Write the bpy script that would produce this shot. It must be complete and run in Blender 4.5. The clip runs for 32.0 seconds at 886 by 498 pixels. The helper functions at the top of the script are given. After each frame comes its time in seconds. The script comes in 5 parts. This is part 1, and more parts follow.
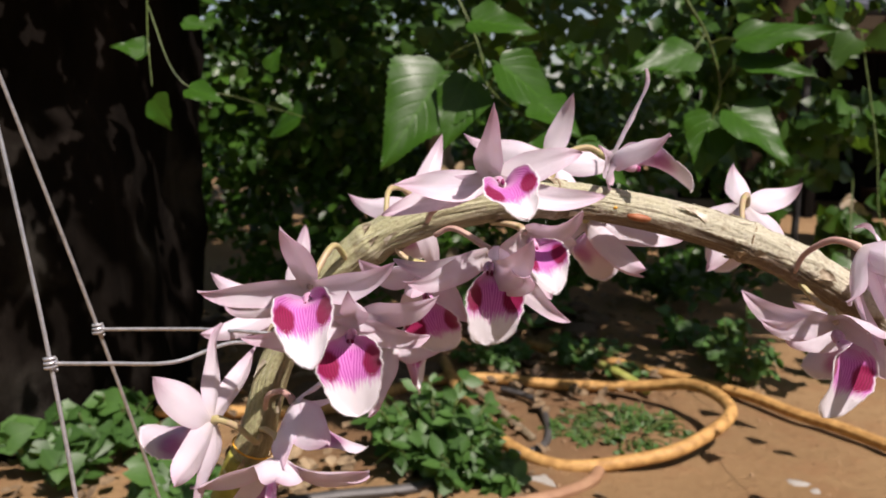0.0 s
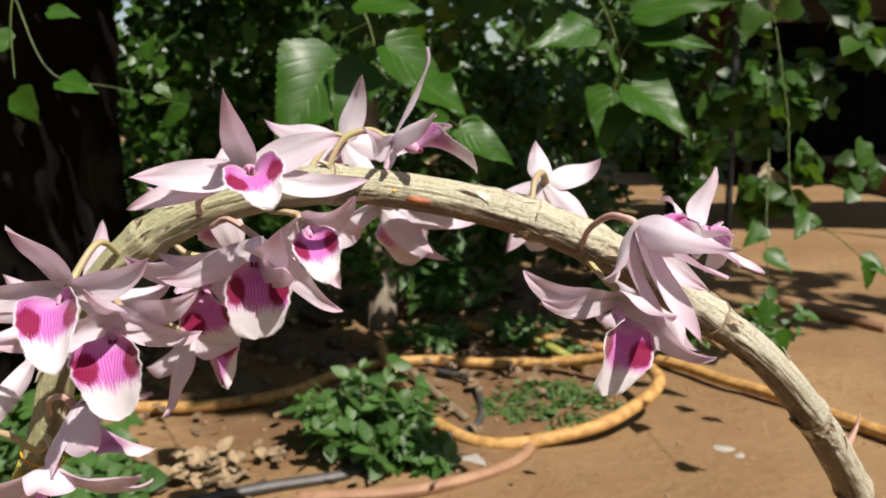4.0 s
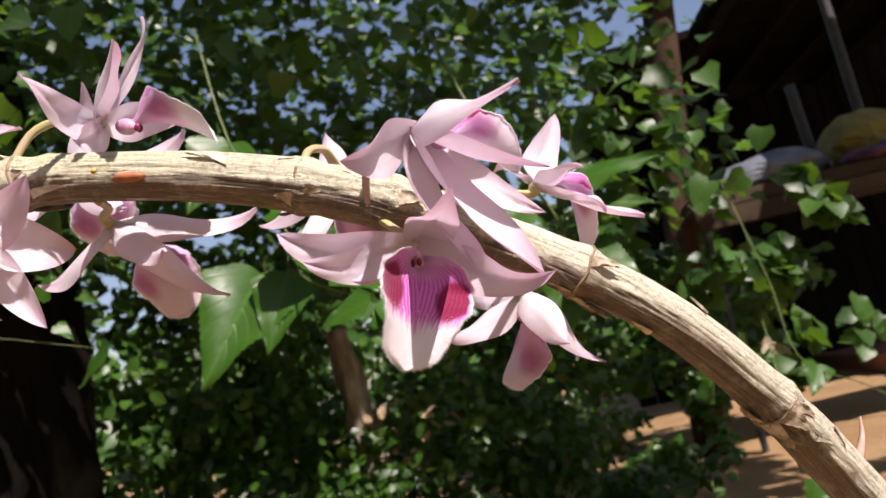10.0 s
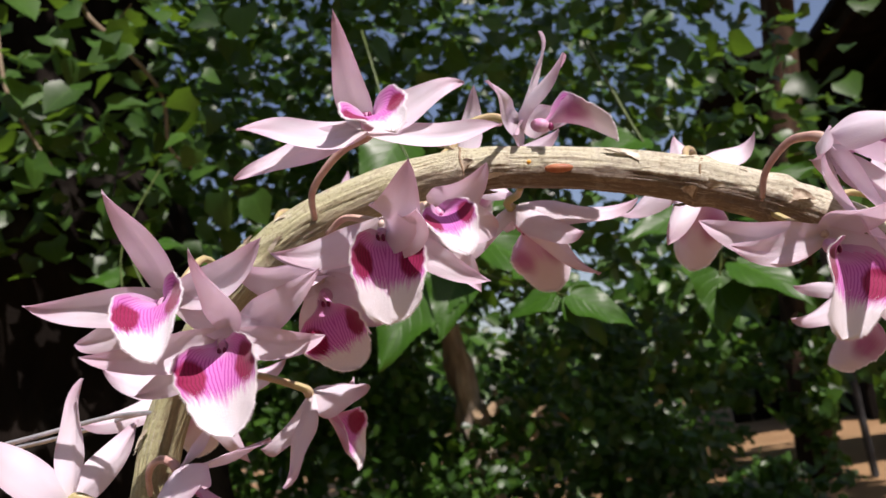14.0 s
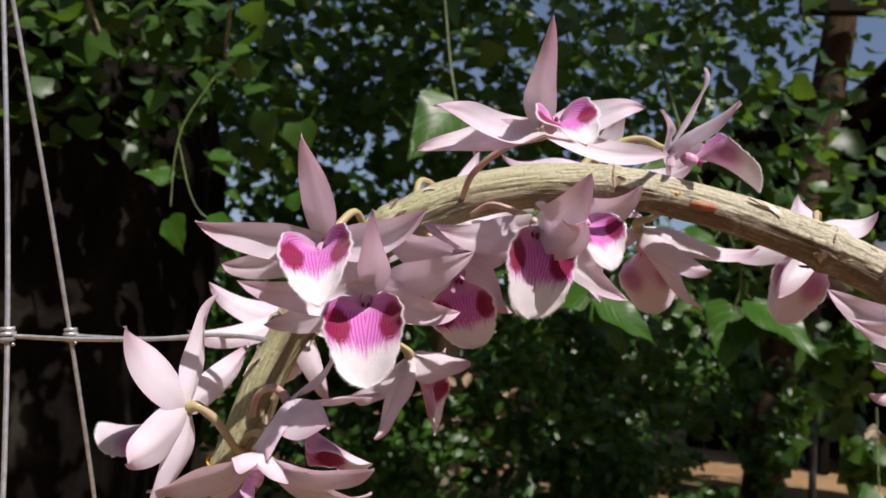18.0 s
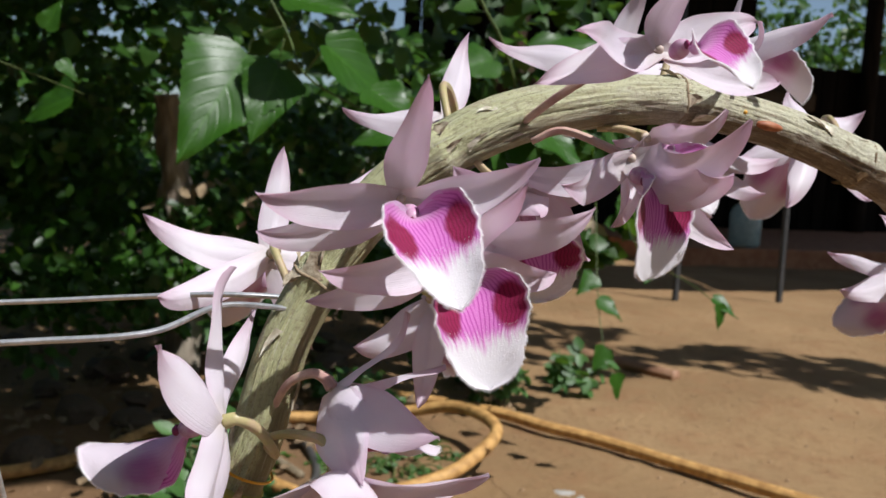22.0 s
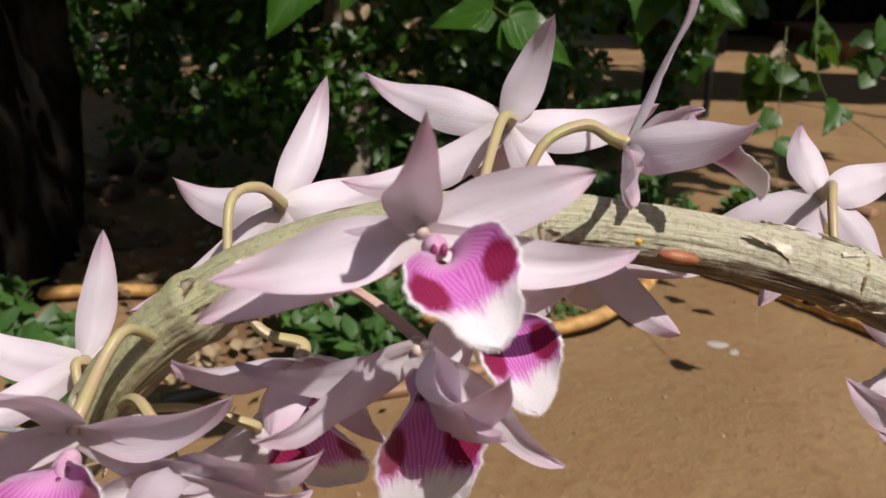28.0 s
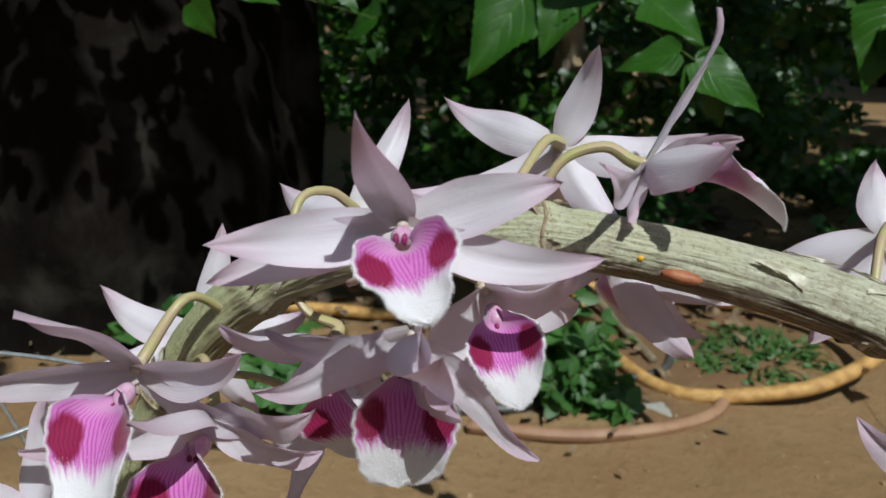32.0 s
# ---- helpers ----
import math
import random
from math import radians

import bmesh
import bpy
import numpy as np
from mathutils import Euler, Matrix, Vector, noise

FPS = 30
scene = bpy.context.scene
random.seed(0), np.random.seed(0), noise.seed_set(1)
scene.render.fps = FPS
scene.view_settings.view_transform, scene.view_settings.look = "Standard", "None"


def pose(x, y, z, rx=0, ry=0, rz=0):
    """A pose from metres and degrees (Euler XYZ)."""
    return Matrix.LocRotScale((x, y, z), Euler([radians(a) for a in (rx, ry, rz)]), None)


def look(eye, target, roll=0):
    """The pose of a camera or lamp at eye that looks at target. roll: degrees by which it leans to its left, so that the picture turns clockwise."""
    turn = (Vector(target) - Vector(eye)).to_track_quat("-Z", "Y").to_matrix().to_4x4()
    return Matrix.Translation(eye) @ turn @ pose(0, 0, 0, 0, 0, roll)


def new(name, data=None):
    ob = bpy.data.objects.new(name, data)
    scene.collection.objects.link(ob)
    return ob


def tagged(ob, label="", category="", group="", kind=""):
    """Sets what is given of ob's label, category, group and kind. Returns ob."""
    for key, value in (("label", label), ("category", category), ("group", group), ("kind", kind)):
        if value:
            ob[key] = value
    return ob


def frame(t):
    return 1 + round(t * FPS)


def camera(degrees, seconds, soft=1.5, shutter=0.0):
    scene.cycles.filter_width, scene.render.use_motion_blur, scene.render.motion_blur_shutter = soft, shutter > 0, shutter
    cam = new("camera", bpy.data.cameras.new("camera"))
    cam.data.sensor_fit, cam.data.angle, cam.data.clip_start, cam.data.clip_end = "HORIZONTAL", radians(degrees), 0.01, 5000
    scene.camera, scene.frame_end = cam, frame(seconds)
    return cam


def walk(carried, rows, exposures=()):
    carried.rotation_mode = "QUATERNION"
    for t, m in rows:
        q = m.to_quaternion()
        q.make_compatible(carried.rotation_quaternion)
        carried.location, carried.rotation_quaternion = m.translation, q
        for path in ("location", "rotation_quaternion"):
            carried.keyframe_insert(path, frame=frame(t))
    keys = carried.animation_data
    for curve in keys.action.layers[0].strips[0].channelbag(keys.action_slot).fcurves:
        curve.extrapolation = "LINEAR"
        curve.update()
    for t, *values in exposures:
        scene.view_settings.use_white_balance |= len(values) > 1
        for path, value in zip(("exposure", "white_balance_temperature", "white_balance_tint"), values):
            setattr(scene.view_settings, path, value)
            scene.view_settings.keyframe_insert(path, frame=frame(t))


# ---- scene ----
cam = camera(55.99, 32.0)
cam.data.dof.use_dof = True
cam.data.dof.focus_distance = 0.272
cam.data.dof.aperture_fstop = cam.data.lens / 1.35


def aim(x, y, z, yaw, pitch, roll):
    """Camera pose from a place, a heading to the left of +y, a tilt up and a lean, in degrees."""
    a, p = radians(yaw), radians(pitch)
    ahead = Vector((-math.sin(a) * math.cos(p), math.cos(a) * math.cos(p), math.sin(p)))
    eye = Vector((x, y, z))
    return look(eye, eye + ahead, roll)


PATH = [
    (0.0, -0.0320, -0.3954, 0.0628, 7.39, -9.24, 0.76),
    (0.5, -0.0202, -0.3948, 0.0651, 6.84, -9.28, 0.29),
    (1.0, -0.0142, -0.3929, 0.0662, 7.11, -9.26, -0.20),
    (1.5, -0.0008, -0.3852, 0.0708, 7.84, -9.74, -0.28),
    (2.0, 0.0066, -0.3794, 0.0714, 7.69, -10.00, -0.46),
    (2.5, 0.0153, -0.3812, 0.0688, 6.43, -10.03, -0.63),
    (3.0, 0.0271, -0.3803, 0.0678, 5.90, -10.18, -1.02),
    (3.5, 0.0372, -0.3739, 0.0665, 4.91, -10.45, -1.21),
    (4.0, 0.0469, -0.3755, 0.0630, 4.25, -10.48, -1.12),
    (4.5, 0.0559, -0.3728, 0.0559, 3.60, -10.45, -1.92),
    (6.5, 0.1027, -0.2479, -0.0425, 3.60, 0.55, -8.50),
    (7.0, 0.1147, -0.2522, -0.0574, 2.01, 3.82, -10.11),
    (7.5, 0.1161, -0.2437, -0.0729, 1.47, 7.00, -10.60),
    (8.0, 0.1220, -0.2398, -0.0749, 2.08, 6.88, -11.37),
    (8.5, 0.1207, -0.2423, -0.0741, 2.48, 6.67, -11.13),
    (9.0, 0.1214, -0.2478, -0.0722, 2.68, 6.85, -11.20),
    (9.5, 0.1214, -0.2519, -0.0730, 2.73, 6.94, -11.45),
    (10.0, 0.1190, -0.2624, -0.0705, 3.06, 8.67, -12.47),
    (10.5, 0.0968, -0.2737, -0.0731, 4.30, 9.05, -12.36),
    (11.0, 0.0698, -0.2835, -0.0692, 6.02, 9.24, -10.95),
    (11.5, 0.0497, -0.2921, -0.0675, 7.28, 9.32, -10.73),
    (12.0, 0.0312, -0.3026, -0.0641, 8.23, 9.92, -9.59),
    (12.5, 0.0123, -0.3113, -0.0639, 8.89, 10.39, -8.70),
    (13.0, 0.0088, -0.3171, -0.0621, 8.80, 10.12, -8.70),
    (13.5, 0.0085, -0.3198, -0.0636, 8.69, 9.91, -8.78),
    (14.0, 0.0081, -0.3241, -0.0637, 8.81, 9.86, -8.98),
    (14.5, -0.0043, -0.3263, -0.0684, 9.33, 9.51, -8.62),
    (15.0, -0.0200, -0.3293, -0.0711, 9.77, 9.30, -8.36),
    (15.5, -0.0357, -0.3296, -0.0797, 9.43, 9.32, -7.64),
    (17.5, -0.0940, -0.3390, -0.0635, 4.05, 6.30, 2.40),
    (18.0, -0.0456, -0.3494, -0.0521, 8.49, 7.16, 4.59),
    (18.5, -0.0988, -0.3516, -0.0525, 6.19, 5.92, 4.20),
    (19.0, -0.1375, -0.3335, -0.0522, 0.58, 3.37, 3.86),
    (19.5, -0.1673, -0.3155, -0.0548, -6.72, 3.84, 2.62),
    (20.0, -0.1935, -0.2839, -0.0441, -13.69, 1.66, 2.45),
    (20.5, -0.1901, -0.2704, -0.0246, -14.83, -3.93, 2.76),
    (21.0, -0.1774, -0.2799, -0.0076, -14.02, -5.38, 2.65),
    (21.5, -0.1760, -0.2849, -0.0031, -12.97, -5.82, 2.43),
    (22.0, -0.1763, -0.2839, -0.0022, -12.49, -5.99, 2.52),
    (22.5, -0.1727, -0.2860, 0.0034, -11.48, -6.68, 2.60),
    (23.0, -0.1496, -0.3012, 0.0255, -9.36, -7.11, 2.80),
    (23.5, -0.1124, -0.2964, 0.0449, -7.36, -7.69, 2.65),
    (24.0, -0.0923, -0.2902, 0.0642, -4.54, -9.40, 1.97),
    (24.5, -0.0726, -0.2845, 0.0784, -2.92, -12.91, 1.16),
    (26.5, -0.0480, -0.2769, 0.1217, 0.86, -20.03, 0.52),
    (27.0, -0.0456, -0.2582, 0.1114, 1.80, -19.68, 0.64),
    (27.5, -0.0461, -0.2251, 0.1007, 1.57, -19.53, 0.83),
    (28.0, -0.0496, -0.2079, 0.0932, 0.98, -20.34, 0.95),
    (28.5, -0.0471, -0.2086, 0.0918, 0.07, -20.55, 1.21),
    (29.0, -0.0465, -0.2087, 0.0926, 0.20, -20.58, 1.09),
    (29.5, -0.0456, -0.2095, 0.0928, 0.88, -20.48, 0.81),
    (30.0, -0.0388, -0.2123, 0.0918, 2.59, -19.84, 0.38),
    (30.5, -0.0232, -0.2174, 0.0912, 6.59, -18.97, 0.45),
    (31.0, -0.0084, -0.2129, 0.0893, 9.41, -19.01, 0.49),
    (31.5, 0.0011, -0.2188, 0.0888, 13.04, -18.43, 0.79),
    (32.0, 0.0110, -0.2240, 0.0903, 17.47, -17.42, 0.33),
]
EXPOSURES = [(0.0, 0.40, 7050, 21), (3.0, 0.35, 7100, 18), (4.5, 0.60, 7050, 12), (7.0, 0.80, 7000, 20), (9.0, 0.80, 7100, 22), (11.0, 1.02, 6850, 21), (12.0, 1.10, 6700, 20), (13.0, 0.65, 6850, 23),
             (15.0, 0.54, 6750, 24), (18.0, 0.35, 6800, 19), (19.0, 0.43, 6950, 16), (20.0, 0.37, 6950, 18), (21.0, 0.45, 6500, 9), (22.0, 0.25, 6300, 10), (23.0, 0.25, 6250, 7),
             (24.0, 0.15, 6750, 17), (27.0, -0.03, 6900, 14), (28.0, 0.03, 6900, 15), (29.0, 0.02, 6400, 2), (31.0, -0.09, 6150, 1), (32.0, -0.15, 6050, -1)]
walk(cam, [(row[0], aim(*row[1:])) for row in PATH], EXPOSURES)

# ---- light ----
TO_SUN = Vector((0.38, -0.44, 0.81)).normalized()
SUN_EL = math.asin(TO_SUN.z)
SUN_AZ = math.atan2(TO_SUN.x, TO_SUN.y)
world = bpy.data.worlds.new("world")
scene.world = world
world.use_nodes = True
wn = world.node_tree
wbg = wn.nodes["Background"]
sky = wn.nodes.new("ShaderNodeTexSky")
sky.sky_type = "NISHITA"
sky.sun_disc = False
sky.sun_elevation = SUN_EL
sky.sun_rotation = SUN_AZ
wn.links.new(sky.outputs["Color"], wbg.inputs["Color"])
wbg.inputs["Strength"].default_value = 0.070
sun = new("sun", bpy.data.lights.new("sun", "SUN"))
sun.data.energy = 4.5
sun.data.angle = radians(0.53)
sun.data.color = (1.0, 0.975, 0.95)
sun.matrix_world = look(TO_SUN * 6, (0, 0, 0))

# ---- materials ----
GROUND_Z = -0.84


class Nodes:
    """A short hand for node trees."""

    def __init__(self, name, rough=0.6, spec=0.5):
        self.mat = bpy.data.materials.new(name)
        self.mat.use_nodes = True
        self.t = self.mat.node_tree
        self.b = self.t.nodes["Principled BSDF"]
        self.b.inputs["Roughness"].default_value = rough
        self.b.inputs["Specular IOR Level"].default_value = spec
        self.out = self.t.nodes["Material Output"]

    def link(self, a, b_):
        self.t.links.new(a, b_)

    def node(self, kind, **kw):
        n = self.t.nodes.new("ShaderNode" + kind)
        for k, v in kw.items():
            n.inputs[k].default_value = v
        return n

    def coords(self, kind="Object", scale=(1, 1, 1)):
        c = self.node("TexCoord")
        m = self.node("Mapping")
        m.inputs["Scale"].default_value = scale
        self.link(c.outputs[kind], m.inputs["Vector"])
        return m.outputs["Vector"]

    def noise(self, vec, scale, detail=4.0, rough=0.55):
        n = self.node("TexNoise", Scale=scale, Detail=detail, Roughness=rough)
        self.link(vec, n.inputs["Vector"])
        return n.outputs["Fac"]

    def ramp(self, fac, stops):
        r = self.node("ValToRGB")
        els = r.color_ramp.elements
        while len(els) < len(stops):
            els.new(0.5)
        for e, (p, c) in zip(els, stops):
            e.position, e.color = p, (*c, 1)
        self.link(fac, r.inputs["Fac"])
        return r.outputs["Color"]

    def mix(self, fac, a, b_, mode="MIX"):
        m = self.t.nodes.new("ShaderNodeMix")
        m.data_type, m.blend_type = "RGBA", mode
        for sock, v in ((m.inputs[0], fac), (m.inputs[6], a), (m.inputs[7], b_)):
            if hasattr(v, "is_output"):
                self.link(v, sock)
            elif isinstance(v, (int, float)):
                sock.default_value = v
            else:
                sock.default_value = (*v, 1)
        return m.outputs[2]

    def math(self, op, a, b_=0.0, c=None):
        m = self.t.nodes.new("ShaderNodeMath")
        m.operation = op
        for i, v in enumerate((a, b_, c)):
            if v is None:
                continue
            if hasattr(v, "is_output"):
                self.link(v, m.inputs[i])
            else:
                m.inputs[i].default_value = v
        return m.outputs[0]

    def smooth(self, v, lo, hi):
        m = self.t.nodes.new("ShaderNodeMapRange")
        m.interpolation_type = "SMOOTHSTEP"
        self.link(v, m.inputs["Value"])
        m.inputs["From Min"].default_value, m.inputs["From Max"].default_value = lo, hi
        return m.outputs["Result"]

    def bump(self, height, strength=0.3, distance=0.002):
        n = self.node("Bump", Strength=strength, Distance=distance)
        self.link(height, n.inputs["Height"])
        self.link(n.outputs["Normal"], self.b.inputs["Normal"])
        return n

    def color(self, c):
        if hasattr(c, "is_output"):
            self.link(c, self.b.inputs["Base Color"])
        else:
            self.b.inputs["Base Color"].default_value = (*c, 1)

    def translucent(self, c, amount):
        tr = self.node("BsdfTranslucent")
        if hasattr(c, "is_output"):
            self.link(c, tr.inputs["Color"])
        else:
            tr.inputs["Color"].default_value = (*c, 1)
        m = self.node("MixShader")
        m.inputs[0].default_value = amount
        self.link(self.b.outputs[0], m.inputs[1])
        self.link(tr.outputs[0], m.inputs[2])
        self.link(m.outputs[0], self.out.inputs["Surface"])


def mat_petal():
    n = Nodes("petal", 0.34, 0.45)
    uv = n.coords("UV")
    sep = n.node("SeparateXYZ")
    n.link(uv, sep.inputs[0])
    u, v = sep.outputs["X"], sep.outputs["Y"]
    side = n.math("ABSOLUTE", n.math("MULTIPLY_ADD", u, 2.0, -1.0))
    streak = n.noise(n.coords("UV", (46, 1.6, 1)), 1.0, 3.0)
    cloud = n.noise(n.coords("Object"), 70.0, 3.0)
    tipm = n.smooth(v, 0.60, 1.0)
    basem = n.smooth(v, 0.26, 0.0)
    col = n.mix(n.smooth(cloud, 0.3, 0.7), (0.89, 0.862, 0.915), (0.93, 0.918, 0.955))
    col = n.mix(n.math("MULTIPLY", streak, 0.16), col, (0.80, 0.69, 0.80))
    col = n.mix(n.math("MULTIPLY", n.smooth(side, 0.70, 1.0), 0.26), col, (0.74, 0.50, 0.65))
    col = n.mix(n.math("MULTIPLY", tipm, 0.58), col, (0.68, 0.42, 0.56))
    col = n.mix(n.math("MULTIPLY", basem, 0.40), col, (0.70, 0.66, 0.52))
    n.color(col)
    n.bump(n.math("ADD", n.math("MULTIPLY", n.noise(n.coords("UV", (50, 1.6, 1)), 1.0, 2.0), 0.6), n.math("MULTIPLY", n.noise(n.coords("Object"), 900.0, 3.0), 0.35)), 0.6, 0.0005)
    n.b.inputs["Sheen Weight"].default_value = 0.10
    n.translucent(n.mix(0.5, col, (0.94, 0.73, 0.86)), 0.48)
    return n.mat


def mat_lip(inner):
    n = Nodes("lip_inside" if inner else "lip_outside", 0.62, 0.25)
    uv = n.coords("UV")
    sep = n.node("SeparateXYZ")
    n.link(uv, sep.inputs[0])
    u, v = sep.outputs["X"], sep.outputs["Y"]
    wob = n.math("MULTIPLY", n.math("SUBTRACT", n.noise(n.coords("UV", (22, 3, 1)), 1.0, 4.0), 0.5), 0.34)
    side = n.math("ABSOLUTE", n.math("MULTIPLY_ADD", u, 2.0, -1.0))
    vw = n.math("ADD", v, wob)
    # arching veins
    wave = n.math("SINE", n.math("MULTIPLY", n.math("ADD", side, n.math("MULTIPLY", v, 0.25)), 74.0))
    vein = n.smooth(wave, 0.1, 0.9)
    white = (0.86, 0.83, 0.86)
    if inner:
        zone = n.smooth(n.math("ADD", vw, n.math("MULTIPLY", side, 0.05)), 0.79, 0.65)
        col = n.mix(n.math("MULTIPLY", vein, 0.65), (0.72, 0.22, 0.62), (0.46, 0.02, 0.34))
        col = n.mix(n.math("MULTIPLY", n.smooth(v, 0.34, 0.16), 0.6), col, (0.70, 0.42, 0.62))
        col = n.mix(zone, white, col)
        du = n.math("MULTIPLY", n.math("SUBTRACT", side, 0.65), 2.9)
        dv = n.math("MULTIPLY", n.math("SUBTRACT", v, 0.49), 5.2)
        d = n.math("ADD", n.math("SQRT", n.math("ADD", n.math("MULTIPLY", du, du), n.math("MULTIPLY", dv, dv))), wob)
        blotch = n.smooth(d, 1.10, 0.74)
        col = n.mix(blotch, col, n.mix(vein, (0.31, 0.004, 0.075), (0.22, 0.002, 0.050)))
        rim = n.smooth(n.math("ADD", side, n.math("MULTIPLY", wob, 0.25)), 0.92, 1.0)
        col = n.mix(n.math("MULTIPLY", n.math("MULTIPLY", rim, zone), 0.80), col, (0.80, 0.66, 0.77))
    else:
        zone = n.smooth(vw, 0.62, 0.38)
        col = n.mix(n.math("MULTIPLY", vein, 0.22), (0.70, 0.47, 0.68), (0.58, 0.30, 0.54))
        col = n.mix(zone, (0.74, 0.66, 0.73), col)
        du = n.math("MULTIPLY", n.math("SUBTRACT", side, 0.55), 2.2)
        dv = n.math("MULTIPLY", n.math("SUBTRACT", v, 0.46), 4.2)
        d = n.math("SQRT", n.math("ADD", n.math("MULTIPLY", du, du), n.math("MULTIPLY", dv, dv)))
        col = n.mix(n.math("MULTIPLY", n.smooth(d, 1.15, 0.3), 0.66), col, (0.38, 0.03, 0.24))
    n.color(col)
    n.b.inputs["Sheen Weight"].default_value = 0.35
    n.bump(n.math("ADD", n.math("MULTIPLY", wave, 0.05 if inner else 0.012), n.noise(n.coords("Object"), 2600.0, 2.0)), 0.45, 0.0004)
    n.translucent(col, 0.28)
    return n.mat


def mat_plain(name, a, b_, scale, rough=0.6, bump=0.2, dist=0.001, stretch=(1, 1, 1), trans=0.0, spec=0.4):
    n = Nodes(name, rough, spec)
    fac = n.noise(n.coords("Object", stretch), scale, 5.0)
    fine = n.noise(n.coords("Object", stretch), scale * 6.0, 4.0)
    col = n.mix(n.smooth(fac, 0.3, 0.7), a, b_)
    col = n.mix(n.math("MULTIPLY", n.smooth(fine, 0.5, 0.8), 0.35), col, tuple(x * 0.55 for x in a))
    n.color(col)
    n.bump(n.math("ADD", fac, n.math("MULTIPLY", fine, 0.5)), bump, dist)
    if trans:
        n.translucent(col, trans)
    return n.mat


def mat_cane():
    n = Nodes("cane_bark", 0.40, 0.5)
    uv = n.coords("UV", (1, 1, 1))
    sep = n.node("SeparateXYZ")
    n.link(uv, sep.inputs[0])
    warp = n.noise(n.coords("UV", (6, 40, 1)), 1.0, 3.0)
    x = n.math("MULTIPLY_ADD", warp, 0.06, sep.outputs["X"])
    comb = n.node("CombineXYZ")
    n.link(n.math("MULTIPLY", x, 84.0), comb.inputs[0])
    n.link(n.math("MULTIPLY", sep.outputs["Y"], 58.0), comb.inputs[1])
    fibre = n.noise(comb.outputs[0], 1.0, 7.0, 0.68)
    fine = n.noise(n.coords("UV", (260, 330, 1)), 1.0, 5.0, 0.75)
    patch = n.noise(n.coords("Object"), 70.0, 6.0, 0.65)
    plate = n.noise(n.coords("UV", (7, 60, 1)), 1.0, 5.0, 0.7)
    col = n.ramp(fibre, [(0.24, (0.30, 0.235, 0.15)), (0.34, (0.50, 0.455, 0.31)), (0.48, (0.59, 0.565, 0.41)), (0.64, (0.69, 0.675, 0.54))])
    col = n.mix(n.math("MULTIPLY", n.smooth(plate, 0.45, 0.62), 0.45), col, (0.62, 0.595, 0.43))
    green = n.mix(fine, (0.34, 0.36, 0.13), (0.58, 0.575, 0.32))
    # younger, greener skin towards the tied end
    gm = n.math("MULTIPLY", n.smooth(n.math("ADD", sep.outputs["Y"], n.math("MULTIPLY", patch, 0.3)), 0.70, 0.40), 0.80)
    col = n.mix(gm, col, green)
    col = n.mix(n.math("MULTIPLY", n.smooth(patch, 0.56, 0.66), 0.45), col, (0.30, 0.215, 0.125))
    crack = n.smooth(n.noise(n.coords("UV", (58, 24, 1)), 1.0, 7.0, 0.72), 0.385, 0.355)
    col = n.mix(n.math("MULTIPLY", crack, 0.8), col, (0.075, 0.05, 0.032))
    col = n.mix(n.math("MULTIPLY", n.smooth(sep.outputs["Y"], 0.58, 0.78), 0.45), col, n.mix(fine, (0.50, 0.46, 0.36), (0.78, 0.75, 0.66)))
    # unbleached brown underside with a ragged edge, its dark tone partly painted shade
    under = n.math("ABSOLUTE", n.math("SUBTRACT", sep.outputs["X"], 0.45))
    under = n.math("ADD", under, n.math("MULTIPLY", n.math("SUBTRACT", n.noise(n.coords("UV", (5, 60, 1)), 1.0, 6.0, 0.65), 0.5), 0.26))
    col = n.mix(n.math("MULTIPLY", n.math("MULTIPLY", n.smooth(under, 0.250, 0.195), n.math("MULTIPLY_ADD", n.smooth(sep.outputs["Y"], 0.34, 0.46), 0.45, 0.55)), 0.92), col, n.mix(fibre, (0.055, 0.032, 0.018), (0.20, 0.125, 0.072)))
    line = n.smooth(n.noise(n.coords("UV", (150, 30, 1)), 1.0, 5.0, 0.65), 0.38, 0.34)
    col = n.mix(n.math("MULTIPLY", line, 0.50), col, (0.24, 0.17, 0.10))
    pale = n.smooth(n.noise(n.coords("UV", (90, 34, 1)), 1.0, 4.0, 0.6), 0.58, 0.68)
    col = n.mix(n.math("MULTIPLY", pale, 0.5), col, (0.69, 0.675, 0.55))
    col = n.mix(n.math("MULTIPLY", n.smooth(fine, 0.40, 0.30), 0.40), col, (0.20, 0.145, 0.085))
    speck = n.noise(n.coords("Object"), 620.0, 5.0, 0.7)
    col = n.mix(n.math("MULTIPLY", n.smooth(speck, 0.50, 0.36), 0.55), col, (0.26, 0.20, 0.12))
    col = n.mix(n.math("MULTIPLY", n.smooth(n.noise(n.coords("Object"), 150.0, 5.0, 0.7), 0.52, 0.64), 0.35), col, (0.46, 0.42, 0.33))
    n.color(col)
    n.bump(n.math("ADD", n.math("ADD", n.math("ADD", fibre, n.math("MULTIPLY", speck, 0.7)), n.math("MULTIPLY", fine, 0.35)), n.math("SUBTRACT", n.math("MULTIPLY", plate, 0.8), n.math("MULTIPLY", n.math("ADD", crack, line), 0.7))), 0.7, 0.0016)
    return n.mat


